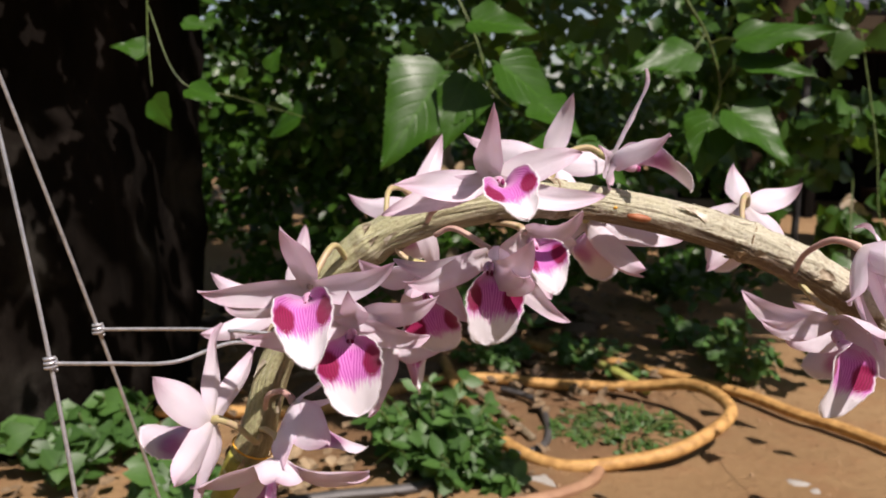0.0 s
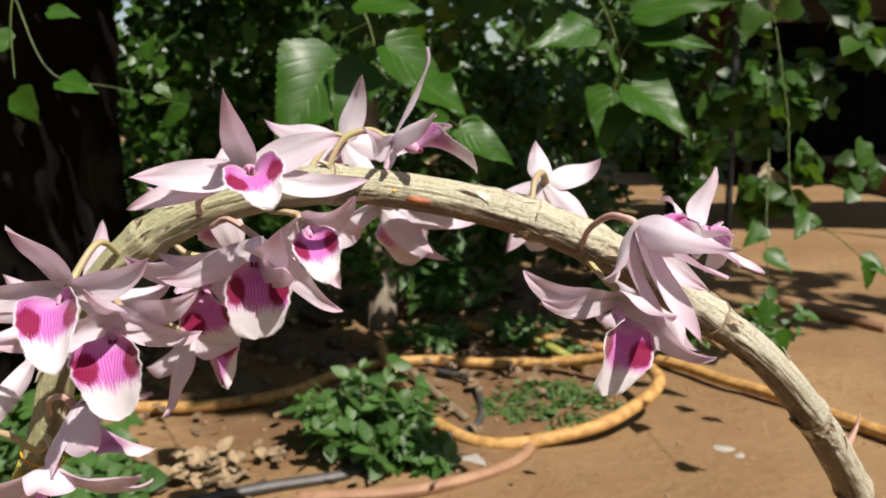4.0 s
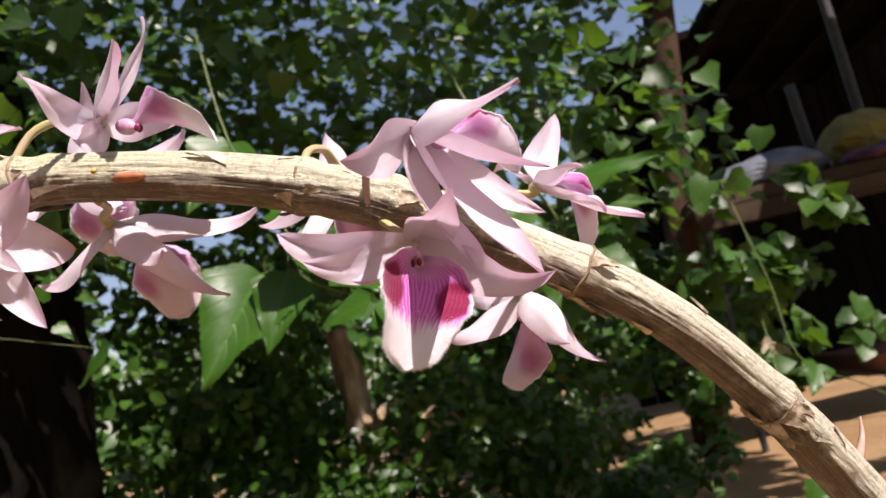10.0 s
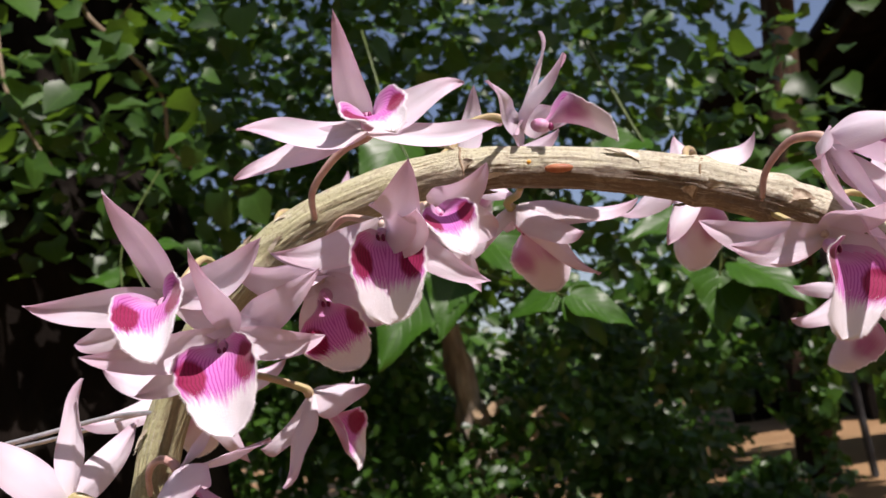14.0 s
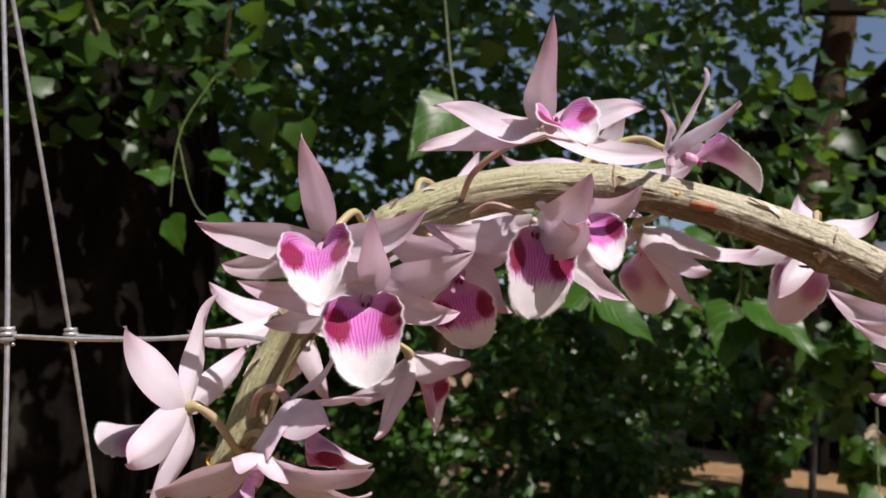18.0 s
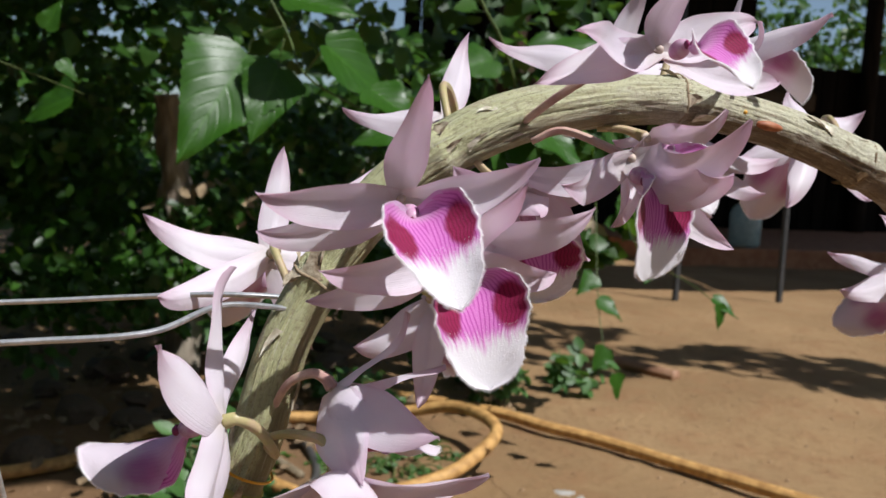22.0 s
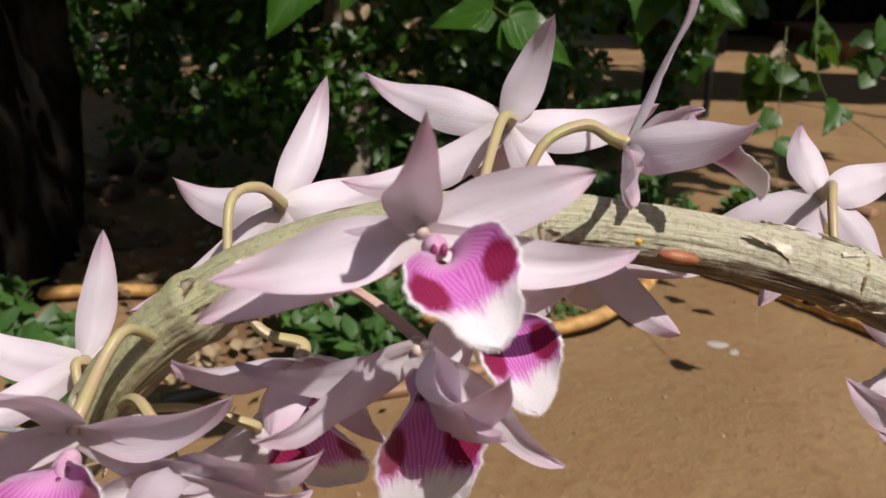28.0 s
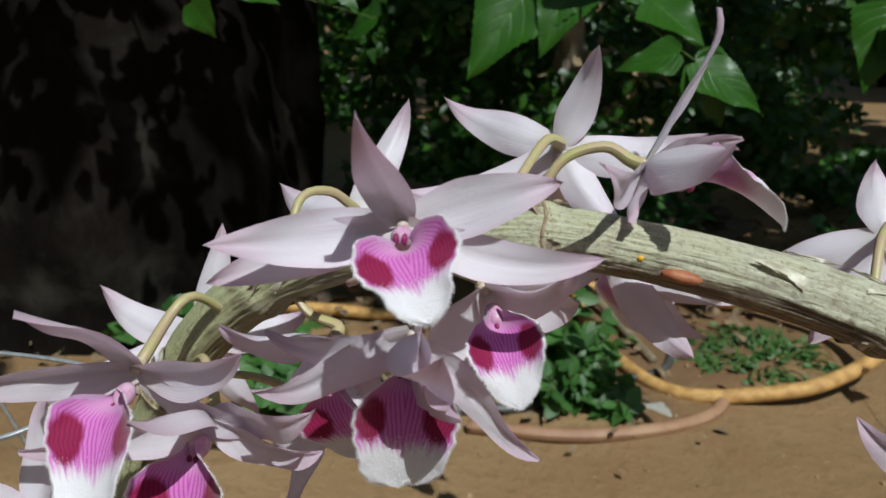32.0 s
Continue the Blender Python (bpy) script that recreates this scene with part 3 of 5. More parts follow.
def sheath_flake(f, ang, length, width, seed, parent, mat=None):
    """A torn papery bract that stands off the cane at a joint."""
    rng = random.Random(seed)
    i = int(f * 400)
    p = CURVE[i]
    t = unit(CURVE[min(400, i + 3)] - CURVE[max(0, i - 3)])
    s = unit(np.cross(t, (0.1, 0.2, 1)))
    up = np.cross(s, t)
    verts, faces = [], []
    nu, nv = 8, 6
    for layer in (0, 1):
        for b_ in range(nv + 1):
            v = b_ / nv
            for a_ in range(nu + 1):
                u = a_ / nu * 2 - 1
                a = ang + u * width * (1 - 0.55 * v) + 0.2 * v
                r = (0.0091 if mat else 0.0095) + (0.0008 if mat else 0.0015) * v * v + 0.0004 * rng.random() - 0.0004 * layer
                ln = length * v * (1 - 0.5 * u * u + 0.3 * rng.random() * v)
                verts.append(p + t * ln + r * (math.cos(a) * s + math.sin(a) * up))
    w = nu + 1
    off = (nv + 1) * w
    for b_ in range(nv):
        for a_ in range(nu):
            k = b_ * w + a_
            faces += [(k, k + 1, k + w + 1, k + w), (off + k, off + k + w, off + k + w + 1, off + k + 1)]
    return child("sheath", mesh_of("sheath", verts, faces, mat or SHEATH), parent)


def build_orchid():
    plant = tagged(new("orchid_plant"), "arching woody orchid cane bearing many pale pink blooms", "orchid")
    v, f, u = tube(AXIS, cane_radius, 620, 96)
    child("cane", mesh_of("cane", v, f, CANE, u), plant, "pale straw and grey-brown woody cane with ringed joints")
    rng = random.Random(5)
    for k in NODES:
        i = int(k * 400)
        t = unit(CURVE[i + 2] - CURVE[i - 2])
        sd = unit(np.cross(t, (0.1, 0.2, 1)))
        up = np.cross(sd, t)
        lean = rng.uniform(-0.14, 0.14)
        for off, rad in ((0.0, 0.00055), (0.0014, 0.0003)):
            pts = [CURVE[i] + t * (off + 0.008 * lean * math.cos(a) + 0.0004 * math.sin(5 * a + k * 40)) + (0.0096 - 0.0007 * (off > 0)) * (math.cos(a) * sd + math.sin(a) * up) for a in np.linspace(0, 6.283, 25)]
            child("node_ring", tube_mesh("node_ring", pts, rad, RING, 72, 6), plant)
        for _ in range(5):
            sheath_flake(k, rng.uniform(0, 6.28), rng.uniform(0.004, 0.013) * rng.choice((1, 1, -1)), rng.uniform(0.16, 0.5), rng.random(), plant)
    # peeling strips of dry skin between the joints
    for k in range(46):
        sheath_flake(rng.uniform(0.06, 0.93), rng.uniform(0, 6.28), rng.uniform(0.006, 0.015) * rng.choice((1, -1)), rng.uniform(0.08, 0.24), rng.random(), plant, SKIN)
    # young olive sheath with a yellow rim at the low end
    i1 = int(cane_at(-0.1800) * 400)
    child("sheath_cup", tube_mesh("sheath_cup", CURVE[max(0, i1 - 34):i1 + 1:6], lambda q, a: 0.0100 + 0.0006 * q * math.sin(a + 0.6), GREENBUD, 20, 28), plant, "olive-green young sheath")
    t = unit(CURVE[i1 + 2] - CURVE[i1 - 2])
    sd = unit(np.cross(t, (0.1, 0.2, 1)))
    up = np.cross(sd, t)
    pts = [CURVE[i1] + 0.0103 * (math.cos(a) * sd + math.sin(a) * up) for a in np.linspace(0, 6.283, 25)]
    child("sheath_rim", tube_mesh("sheath_rim", pts, 0.0005, YOLK, 60, 6), plant, "bright yellow rim of the sheath")
    # rust-coloured dormant bud in its scale, below the joint
    e = ellipsoid((0.0087, -0.0022, 0.0162), (0.0058, 0.0021, 0.0018), Matrix.Rotation(radians(8), 4, "Y"), 14, 9)
    part("bud_scale", e, SCAR, plant, "rust-coloured dormant bud")
    e = ellipsoid((-0.0024, -0.0034, 0.0207), (0.0010, 0.0009, 0.0008), None, 8, 6)
    part("resin_drop", e, YOLK, plant, "orange resin drop")
    e = ellipsoid((-0.1190, -0.0130, 0.0035), (0.0010, 0.0009, 0.0010), None, 8, 6)
    part("resin_drop", e, YOLK, plant, "orange resin drop")
    e = ellipsoid((0.2055, 0.0385, -0.1035), (0.0028, 0.002, 0.0045), Matrix.Rotation(radians(-30), 4, "Y"), 10, 8)
    part("bud_scale", e, GREENBUD, plant, "olive dormant bud")
    e = ellipsoid((-0.1855, -0.0125, -0.118), (0.004, 0.003, 0.008), Matrix.Rotation(radians(-18), 4, "Y"), 10, 8)
    part("bud_scale", e, GREENBUD, plant, "olive dormant bud")
    # small reddish spur on the bare end
    child("spur", tube_mesh("spur", [(0.238, 0.080, -0.138), (0.244, 0.087, -0.133), (0.248, 0.091, -0.128), (0.250, 0.093, -0.121)], lambda q, a: 0.0022 * (1 - q) + 0.0004, SPUR, 10, 8), plant, "brownish-pink pointed spur")
    child("spur", tube_mesh("spur", [(0.244, 0.080, -0.158), (0.236, 0.073, -0.164), (0.230, 0.068, -0.166)], lambda q, a: 0.0022 * (1 - q) + 0.001, SPUR, 10, 8), plant, "brownish-pink pointed spur")
    # blooms, from the tied end to the bare end
    F = lambda *a, **k: flower(plant, *a, **k)
    # A
    F((-0.1365, -0.045, -0.0135), (0.12, -0.93, -0.28), [("sepal", (-0.137, -0.0834, 0.0177)), ("petal", (-0.1774, -0.0706, -0.0121)), ("petal", (-0.0972, -0.0523, -0.0002)), ("sepal", (-0.1773, -0.0427, -0.0242)), ("sepal", (-0.100, -0.034, -0.030))],
      (-0.1258, -0.0804, -0.0398), [(-0.128, -0.010, -0.008), (-0.131, -0.026, 0.002)], seed=1, lip_width=0.0143, across=(0.0168, 0.0051, 0.0064))
    # B
    F((-0.119, -0.038, -0.030), (0.05, -0.95, -0.25), [("sepal", (-0.1103, -0.082, -0.0068)), ("petal", (-0.1605, -0.0668, -0.0324)), ("petal", (-0.0782, -0.0502, -0.0141)), ("sepal", (-0.1624, -0.0314, -0.0462)), ("sepal", (-0.084, -0.035, -0.036))],
      (-0.1113, -0.0607, -0.0662), [(-0.142, -0.010, -0.028), (-0.132, -0.018, -0.022)], seed=2, taper=(3.0, 0.60), lip_width=0.0160, across=(0.0179, 0.0028, 0.0043))
    # C
    F((-0.057, -0.041, 0.0350), (0.15, -0.90, 0.30), [("sepal", (-0.0548, -0.073, 0.0666)), ("petal", (-0.0945, -0.0690, 0.0345)), ("petal", (-0.0195, -0.0337, 0.0471)), ("sepal", (-0.1019, -0.0583, 0.0208)), ("sepal", (-0.0086, -0.0323, 0.0289), 0.0062, (0, 0, -0.006))],
      (-0.0408, -0.0689, 0.0223), [(-0.090, -0.010, 0.012), (-0.084, -0.027, 0.020), (-0.070, -0.034, 0.030)], seed=3, across=(0.0159, 0.0038, 0.0033), lip_width=0.0128, lip_from=0.0100, roll=0.9, taper=(2.4, 0.70), waist=0.24, red=True)
    # D
    F((-0.0585, -0.030, 0.0015), (0.10, -0.93, -0.20), [("sepal", (-0.0385, -0.0654, 0.0135), 0.0112, (0, -0.006, -0.016), 0.2), ("petal", (-0.0921, -0.0573, -0.0073), 0.0075), ("petal", (-0.022, -0.0348, -0.0271), 0.0062), ("sepal", (-0.1016, -0.0325, -0.002), 0.0062), ("sepal", (-0.0395, -0.0601, -0.0027), 0.0102, (0.004, -0.004, -0.004), 0.3)],
      (-0.0581, -0.0433, -0.0370), [(-0.086, -0.009, 0.006), (-0.076, -0.014, 0.010)], seed=4, taper=(3.4, 0.56), lip_width=0.0148, across=(0.0133, 0.006, -0.0008), red=True)
    # P
    F((-0.044, -0.010, 0.009), (0.55, -0.75, -0.35), [("sepal", (-0.0176, -0.0169, 0.020), 0.0100, (0, -0.004, -0.006)), ("petal", (-0.020, 0.012, 0.000), 0.0100), ("petal", (-0.060, -0.022, -0.022), 0.0105), ("sepal", (-0.030, 0.004, -0.026))],
      (-0.0282, -0.0300, -0.0155), [(-0.060, -0.003, 0.012), (-0.052, -0.006, 0.012)], seed=5, lip_width=0.0112, across=(0.012, 0.006, 0.004), taper=(2.4, 0.7))
    # N
    F((-0.105, 0.039, 0.015), (-0.25, 0.80, -0.45), [("sepal", (-0.0926, 0.0631, 0.0517)), ("petal", (-0.1445, 0.0593, 0.0169)), ("sepal", (-0.1496, 0.0229, -0.0151)), ("petal", (-0.066, 0.048, 0.024)), ("sepal", (-0.092, 0.060, -0.030))],
      (-0.100, 0.078, -0.018), [(-0.112, 0.002, 0.008), (-0.113, 0.014, 0.024), (-0.108, 0.026, 0.0245)], seed=6)
    # E1
    F((-0.0345, 0.048, 0.0405), (-0.10, 0.85, -0.40), [("sepal", (-0.0227, 0.0426, 0.0737)), ("petal", (-0.0815, 0.071, 0.0515)), ("sepal", (-0.0851, 0.0341, 0.0246)), ("petal", (0.012, 0.050, 0.047)), ("sepal", (-0.012, 0.040, 0.018))],
      (-0.035, 0.085, 0.012), [(-0.044, 0.004, 0.028), (-0.041, 0.020, 0.036), (-0.037, 0.036, 0.044)], seed=7)
    # E2
    F((-0.004, 0.013, 0.0425), (0.85, -0.10, -0.30), [("sepal", (0.0117, 0.0258, 0.0855), 0.0036), ("petal", (0.0187, -0.0196, 0.055), 0.0090), ("sepal", (-0.0119, -0.0232, 0.0499), 0.0068, (-0.003, -0.002, -0.006)), ("sepal", (-0.0052, -0.0072, 0.0314), 0.0075), ("petal", (0.022, 0.036, 0.048))],
      (0.0346, 0.0152, 0.0274), [(-0.034, 0.002, 0.030), (-0.027, 0.008, 0.0435), (-0.016, 0.013, 0.0475)], seed=8, lip_width=0.0130, lip_n=(0.42, 0.10, 0.9), roll=1.45)
    # E3
    F((-0.014, 0.030, 0.010), (0.25, 0.75, -0.60), [("petal", (0.039, 0.034, 0.005)), ("petal", (-0.050, 0.039, -0.004)), ("sepal", (0.0138, 0.0039, -0.0095)), ("sepal", (-0.018, 0.078, 0.010)), ("sepal", (0.018, 0.050, -0.022))],
      (-0.0018, 0.0560, -0.0250), [(-0.008, 0.008, 0.014), (-0.010, 0.020, 0.014)], seed=9)
    # K
    F((0.068, 0.053, 0.018), (0.05, 0.80, -0.55), [("sepal", (0.064, 0.0691, 0.0384)), ("petal", (0.0971, 0.0576, 0.0296)), ("petal", (0.032, 0.060, 0.004)), ("sepal", (0.098, 0.050, -0.012)), ("sepal", (0.048, 0.040, -0.016))],
      (0.0615, 0.0880, -0.0235), [(0.060, 0.020, 0.008), (0.062, 0.032, 0.021), (0.066, 0.043, 0.024)], seed=10)
    # G1
    F((0.1045, -0.0105, 0.0060), (0.80, -0.30, -0.40), [("sepal", (0.1370, -0.0500, 0.0010), 0.0085), ("petal", (0.0864, -0.0524, -0.0096), 0.0092), ("petal", (0.1343, -0.0131, -0.0473), 0.0115, (0.004, -0.010, 0.004)), ("sepal", (0.1425, -0.0209, -0.0160), 0.0100, (0, 0, 0.006)), ("sepal", (0.1185, -0.0120, -0.0440), 0.0110, (-0.002, -0.006, 0.0)), ("sepal", (0.1395, -0.0008, -0.0266), 0.0086)],
      (0.1342, 0.0014, -0.0112), [(0.083, 0.010, -0.009), (0.0855, 0.004, 0.001), (0.0935, -0.004, 0.0085)], seed=11, red=True, lip_width=0.0125, lip_n=(0.3, 0.35, 0.88), roll=1.95)
    # G2
    F((0.0975, -0.0080, -0.0280), (0.10, -0.90, -0.30), [("sepal", (0.1136, -0.0562, -0.0241), 0.0085, (0, 0, 0.004)), ("petal", (0.0554, -0.0082, -0.0151), 0.0085), ("petal", (0.1356, -0.0318, -0.0485), 0.0075, (0, -0.004, -0.006)), ("sepal", (0.063, -0.0150, -0.0270), 0.0070), ("sepal", (0.118, -0.010, -0.048))],
      (0.0889, -0.0300, -0.0660), [(0.0857, 0.012, -0.014), (0.0935, 0.004, -0.0225), (0.0975, -0.001, -0.0245)], seed=12, taper=(2.9, 0.62), lip_from=0.0085, lip_width=0.0162, waist=0.20, across=(0.0132, 0.0085, -0.0064))
    # H
    F((0.1422, 0.046, -0.0070), (0.60, -0.20, 0.55), [("sepal", (0.1573, 0.0674, 0.0234), 0.0085), ("petal", (0.1777, 0.0437, -0.0282), 0.0085), ("sepal", (0.1638, 0.0385, -0.0242), 0.0060), ("petal", (0.1586, 0.0324, -0.0074), 0.0055), ("sepal", (0.128, 0.068, 0.006))],
      (0.156, 0.076, -0.034), [(0.112, 0.024, -0.016), (0.122, 0.036, -0.008)], seed=13, lip_width=0.0105, roll=1.8)
    # J
    F((0.127, 0.055, -0.046), (0.15, 0.70, -0.65), [("sepal", (0.1534, 0.0716, -0.0777)), ("petal", (0.140, 0.046, -0.068)), ("petal", (0.095, 0.060, -0.055)), ("sepal", (0.105, 0.085, -0.040))],
      (0.1128, 0.0856, -0.0770), [(0.120, 0.026, -0.030), (0.124, 0.038, -0.034)], seed=14)
    # O
    F((-0.172, 0.036, -0.040), (-0.35, 0.80, -0.40), [("sepal", (-0.1679, 0.0533, 0.0007)), ("petal", (-0.2185, 0.0394, -0.0265)), ("sepal", (-0.2089, 0.001, -0.0508)), ("petal", (-0.135, 0.060, -0.035)), ("sepal", (-0.155, 0.050, -0.080))],
      (-0.190, 0.070, -0.075), [(-0.162, 0.004, -0.058), (-0.166, 0.018, -0.048), (-0.171, 0.027, -0.037)], seed=15)
    # F
    F((-0.186, -0.040, -0.0805), (-0.90, 0.20, -0.20), [("petal", (-0.201, -0.0674, -0.0513), 0.0105), ("sepal", (-0.1838, -0.0303, -0.0359)), ("petal", (-0.178, -0.003, -0.054), 0.0075), ("sepal", (-0.1899, -0.0743, -0.0979), 0.0098), ("sepal", (-0.1913, -0.0488, -0.1205), 0.0085)],
      (-0.227, -0.0297, -0.0912), [(-0.174, -0.008, -0.098), (-0.170, -0.026, -0.096), (-0.175, -0.036, -0.085)], seed=16, lip_n=(-0.3, 0.35, -0.9), roll=1.5, lip_width=0.0150)
    # M
    F((-0.1530, -0.0440, -0.0955), (0.0, -0.70, -0.70), [("petal", (-0.108, -0.0534, -0.0948)), ("petal", (-0.1952, -0.0469, -0.1122)), ("sepal", (-0.146, -0.068, -0.095), 0.0125), ("sepal", (-0.112, -0.034, -0.106)), ("sepal", (-0.186, -0.034, -0.128))],
      (-0.145, -0.072, -0.135), [(-0.174, -0.010, -0.096), (-0.166, -0.024, -0.090), (-0.157, -0.036, -0.088)], seed=17)
    # R
    F((-0.1520, -0.0220, -0.0765), (0.60, -0.10, -0.75), [("petal", (-0.146, -0.056, -0.095), 0.0115), ("petal", (-0.125, -0.0588, -0.081), 0.0115), ("sepal", (-0.131, -0.034, -0.049), 0.004), ("sepal", (-0.115, -0.020, -0.070))],
      (-0.1166, -0.0193, -0.0975), [(-0.172, -0.008, -0.090), (-0.167, -0.018, -0.076), (-0.160, -0.022, -0.071)], seed=18, red=True)
    # S
    F((-0.112, 0.022, -0.055), (0.35, 0.60, -0.70), [("petal", (-0.084, 0.016, -0.055), 0.0105), ("petal", (-0.140, 0.030, -0.075), 0.0105), ("sepal", (-0.100, 0.050, -0.050)), ("sepal", (-0.120, 0.000, -0.090))],
      (-0.1012, 0.0500, -0.0870), [(-0.150, 0.002, -0.038), (-0.132, 0.014, -0.043)], seed=19)
    # T
    F((-0.090, -0.012, -0.012), (0.1, -0.75, -0.65), [("petal", (-0.118, -0.030, -0.004), 0.0105), ("petal", (-0.066, -0.018, -0.034), 0.0105), ("sepal", (-0.092, -0.040, -0.018), 0.0095), ("sepal", (-0.105, 0.004, -0.040)), ("sepal", (-0.064, -0.030, -0.004), 0.0095)],
      (-0.079, -0.014, -0.048), [(-0.108, -0.006, 0.002), (-0.100, -0.008, -0.006)], seed=20)
    return plant


build_orchid()

# ---- wire hanger ----


def build_hanger():
    hanger = tagged(new("wire_hanger"), "thin galvanised wire hanger with twisted joints tied to the cane", "wire hanger")
    k1, k2 = np.array((-0.2690, -0.0350, -0.0589)), np.array((-0.2782, 0.0242, -0.0576))
    d1, d2 = np.array((-0.227, 0.068, 0.971)), np.array((-0.177, -0.244, 0.953))
    e1, e2 = np.array((0.187, -0.129, -0.974)), np.array((0.070, 0.329, -0.942))
    for k, up, dn in ((k1, d1, e1), (k2, d2, e2)):
        pts = [k + up * 0.75, k + up * 0.3 + (0.001, 0, 0), k, k + dn * 0.25 + (0.001, 0, 0), k + dn * 0.65]
        child("wire", tube_mesh("wire", pts, 0.00105, WIRE, 40, 8), hanger, "straight grey hanging wire")
        coil = [k + np.array((0.0026 * math.cos(a), 0.0026 * math.sin(a), 0.0022 * (a / 6.283 - 1.5))) for a in np.linspace(0, 6.283 * 3, 28)]
        child("coil", tube_mesh("coil", coil, 0.0009, WIRE, 84, 6), hanger, "twisted wire joint")
    for k, dy in ((k1, -0.010), (k2, 0.012)):
        pts = [k, k + (0.03, 0.002, 0.001), k + (0.062, -0.2 * dy, 0.0035), (-0.188, dy, -0.0515), (-0.166, dy, -0.0525), (-0.1560, 0.8 * dy, -0.0545), (-0.1535, 0.0, -0.0550)]
        child("wire", tube_mesh("wire", pts, 0.0010, WIRE, 60, 8), hanger, "grey tie wire round the cane")
    child("wire", tube_mesh("wire", [(-0.304, -0.03, 0.45), (-0.318, -0.03, 0.078), (-0.326, -0.03, -0.002), (-0.345, -0.03, -0.25), (-0.38, -0.03, -0.6)], 0.00105, WIRE, 40, 8), hanger, "straight grey hanging wire")
    return hanger


build_hanger()

# ---- ground ----


def build_ground():
    xs = np.concatenate([np.linspace(-40, -4, 14), np.linspace(-3.6, 5.5, 120), np.linspace(6, 40, 14)])
    ys = np.concatenate([np.linspace(-40, -3, 10), np.linspace(-2.5, 8, 150), np.linspace(9, 60, 14)])
    verts = []
    for y in ys:
        for x in xs:
            z = GROUND_Z
            z += 0.030 * noise.noise(Vector((x * 0.9, y * 0.9, 0))) + 0.014 * noise.noise(Vector((x * 3.5, y * 3.5, 3))) + 0.006 * noise.noise(Vector((x * 11, y * 11, 5)))
            verts.append((x, y, z))
    w = len(xs)
    faces = [(j * w + i, j * w + i + 1, (j + 1) * w + i + 1, (j + 1) * w + i) for j in range(len(ys) - 1) for i in range(w - 1)]
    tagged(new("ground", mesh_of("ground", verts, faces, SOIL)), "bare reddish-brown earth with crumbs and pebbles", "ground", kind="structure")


build_ground()

# ---- foliage ----


def leaf_shape(kind):
    """Unit leaf along +y: vertices (x, y, z), faces and uvs. Folded a little along its rib."""
    rows = {"heart": [(0.0, 0.10), (0.04, 0.34), (0.18, 0.50), (0.36, 0.49), (0.55, 0.38), (0.74, 0.23), (0.90, 0.08), (1.0, 0.0)],
            "oval": [(0.0, 0.02), (0.2, 0.24), (0.5, 0.32), (0.8, 0.18), (1.0, 0.0)],
            "long": [(0.0, 0.02), (0.25, 0.15), (0.55, 0.17), (0.85, 0.07), (1.0, 0.0)]}[kind]
    verts, uvs, faces = [], [], []
    for i, (y, w) in enumerate(rows):
        jag = 1.0 + (0.07 if i % 2 else -0.03) * (kind == "heart")
        droop = -0.16 * y * y
        for x in (-w * jag, 0.0, w * jag):
            back = -0.10 * (1 if kind == "heart" and i == 1 and x else 0)
            verts.append((x, y + back, abs(x) * 0.22 + droop + 0.03 * math.sin(7 * y) * (x != 0)))
            uvs.append((0.5 + 0.5 * (x / max(w, 1e-3)) if w > 0 else 0.5, y))
    for i in range(len(rows) - 1):
        a = i * 3
        faces += [(a, a + 1, a + 4, a + 3), (a + 1, a + 2, a + 5, a + 4)]
    return np.array(verts), np.array(uvs), faces


def foliage_mesh(name, kind, mat, spots):
    """Many leaves as one mesh. spots: place, way of the tip, normal, length."""
    bv, bu, bf = leaf_shape(kind)
    nv = len(bv)
    allv, allu, faces = [], [], []
    for k, (p, d, nrm, ln) in enumerate(spots):
        d = unit(d)
        s = unit(np.cross(d, nrm))
        m = np.cross(s, d)
        allv.append(np.asarray(p) + ln * (bv[:, :1] * s + bv[:, 1:2] * d + bv[:, 2:] * m))
        allu.append(bu)
        o = k * nv
        faces += [tuple(o + i for i in f) for f in bf]
    return mesh_of(name, np.vstack(allv), faces, mat, np.vstack(allu))


def clump_spots(rng, centre, size, count, length, toward=(0.2, -0.7, 0.5)):
    """Leaves spread through an uneven cloud, denser in knots."""
    spots = []
    c, s = np.array(centre), np.array(size)
    knots = [c + s * np.array([rng.gauss(0, 0.45) for _ in range(3)]) for _ in range(max(4, count // 26))]
    for _ in range(count):
        k = rng.choice(knots)
        p = k + s * np.array([rng.gauss(0, 0.13) for _ in range(3)])
        nrm = unit(np.array(toward) + np.array([rng.gauss(0, 0.55) for _ in range(3)]))
        d = unit(np.array([rng.gauss(0, 0.7), rng.gauss(0, 0.5), -0.35 + rng.gauss(0, 0.5)]))
        d = unit(d - nrm * d.dot(nrm))
        spots.append((p, d, nrm, length * rng.uniform(0.6, 1.35)))
    return spots


def branch(name, points, r, mat, parent, label=""):
    return child(name, tube_mesh(name, points, lambda q, a: r * (1 - 0.55 * q), mat, 20, 7, 0.1, 3), parent, label)


def stuff(name, kind, mat, spots, label, category):
    return tagged(new(name, foliage_mesh(name, kind, mat, spots)), label, category, kind="stuff")


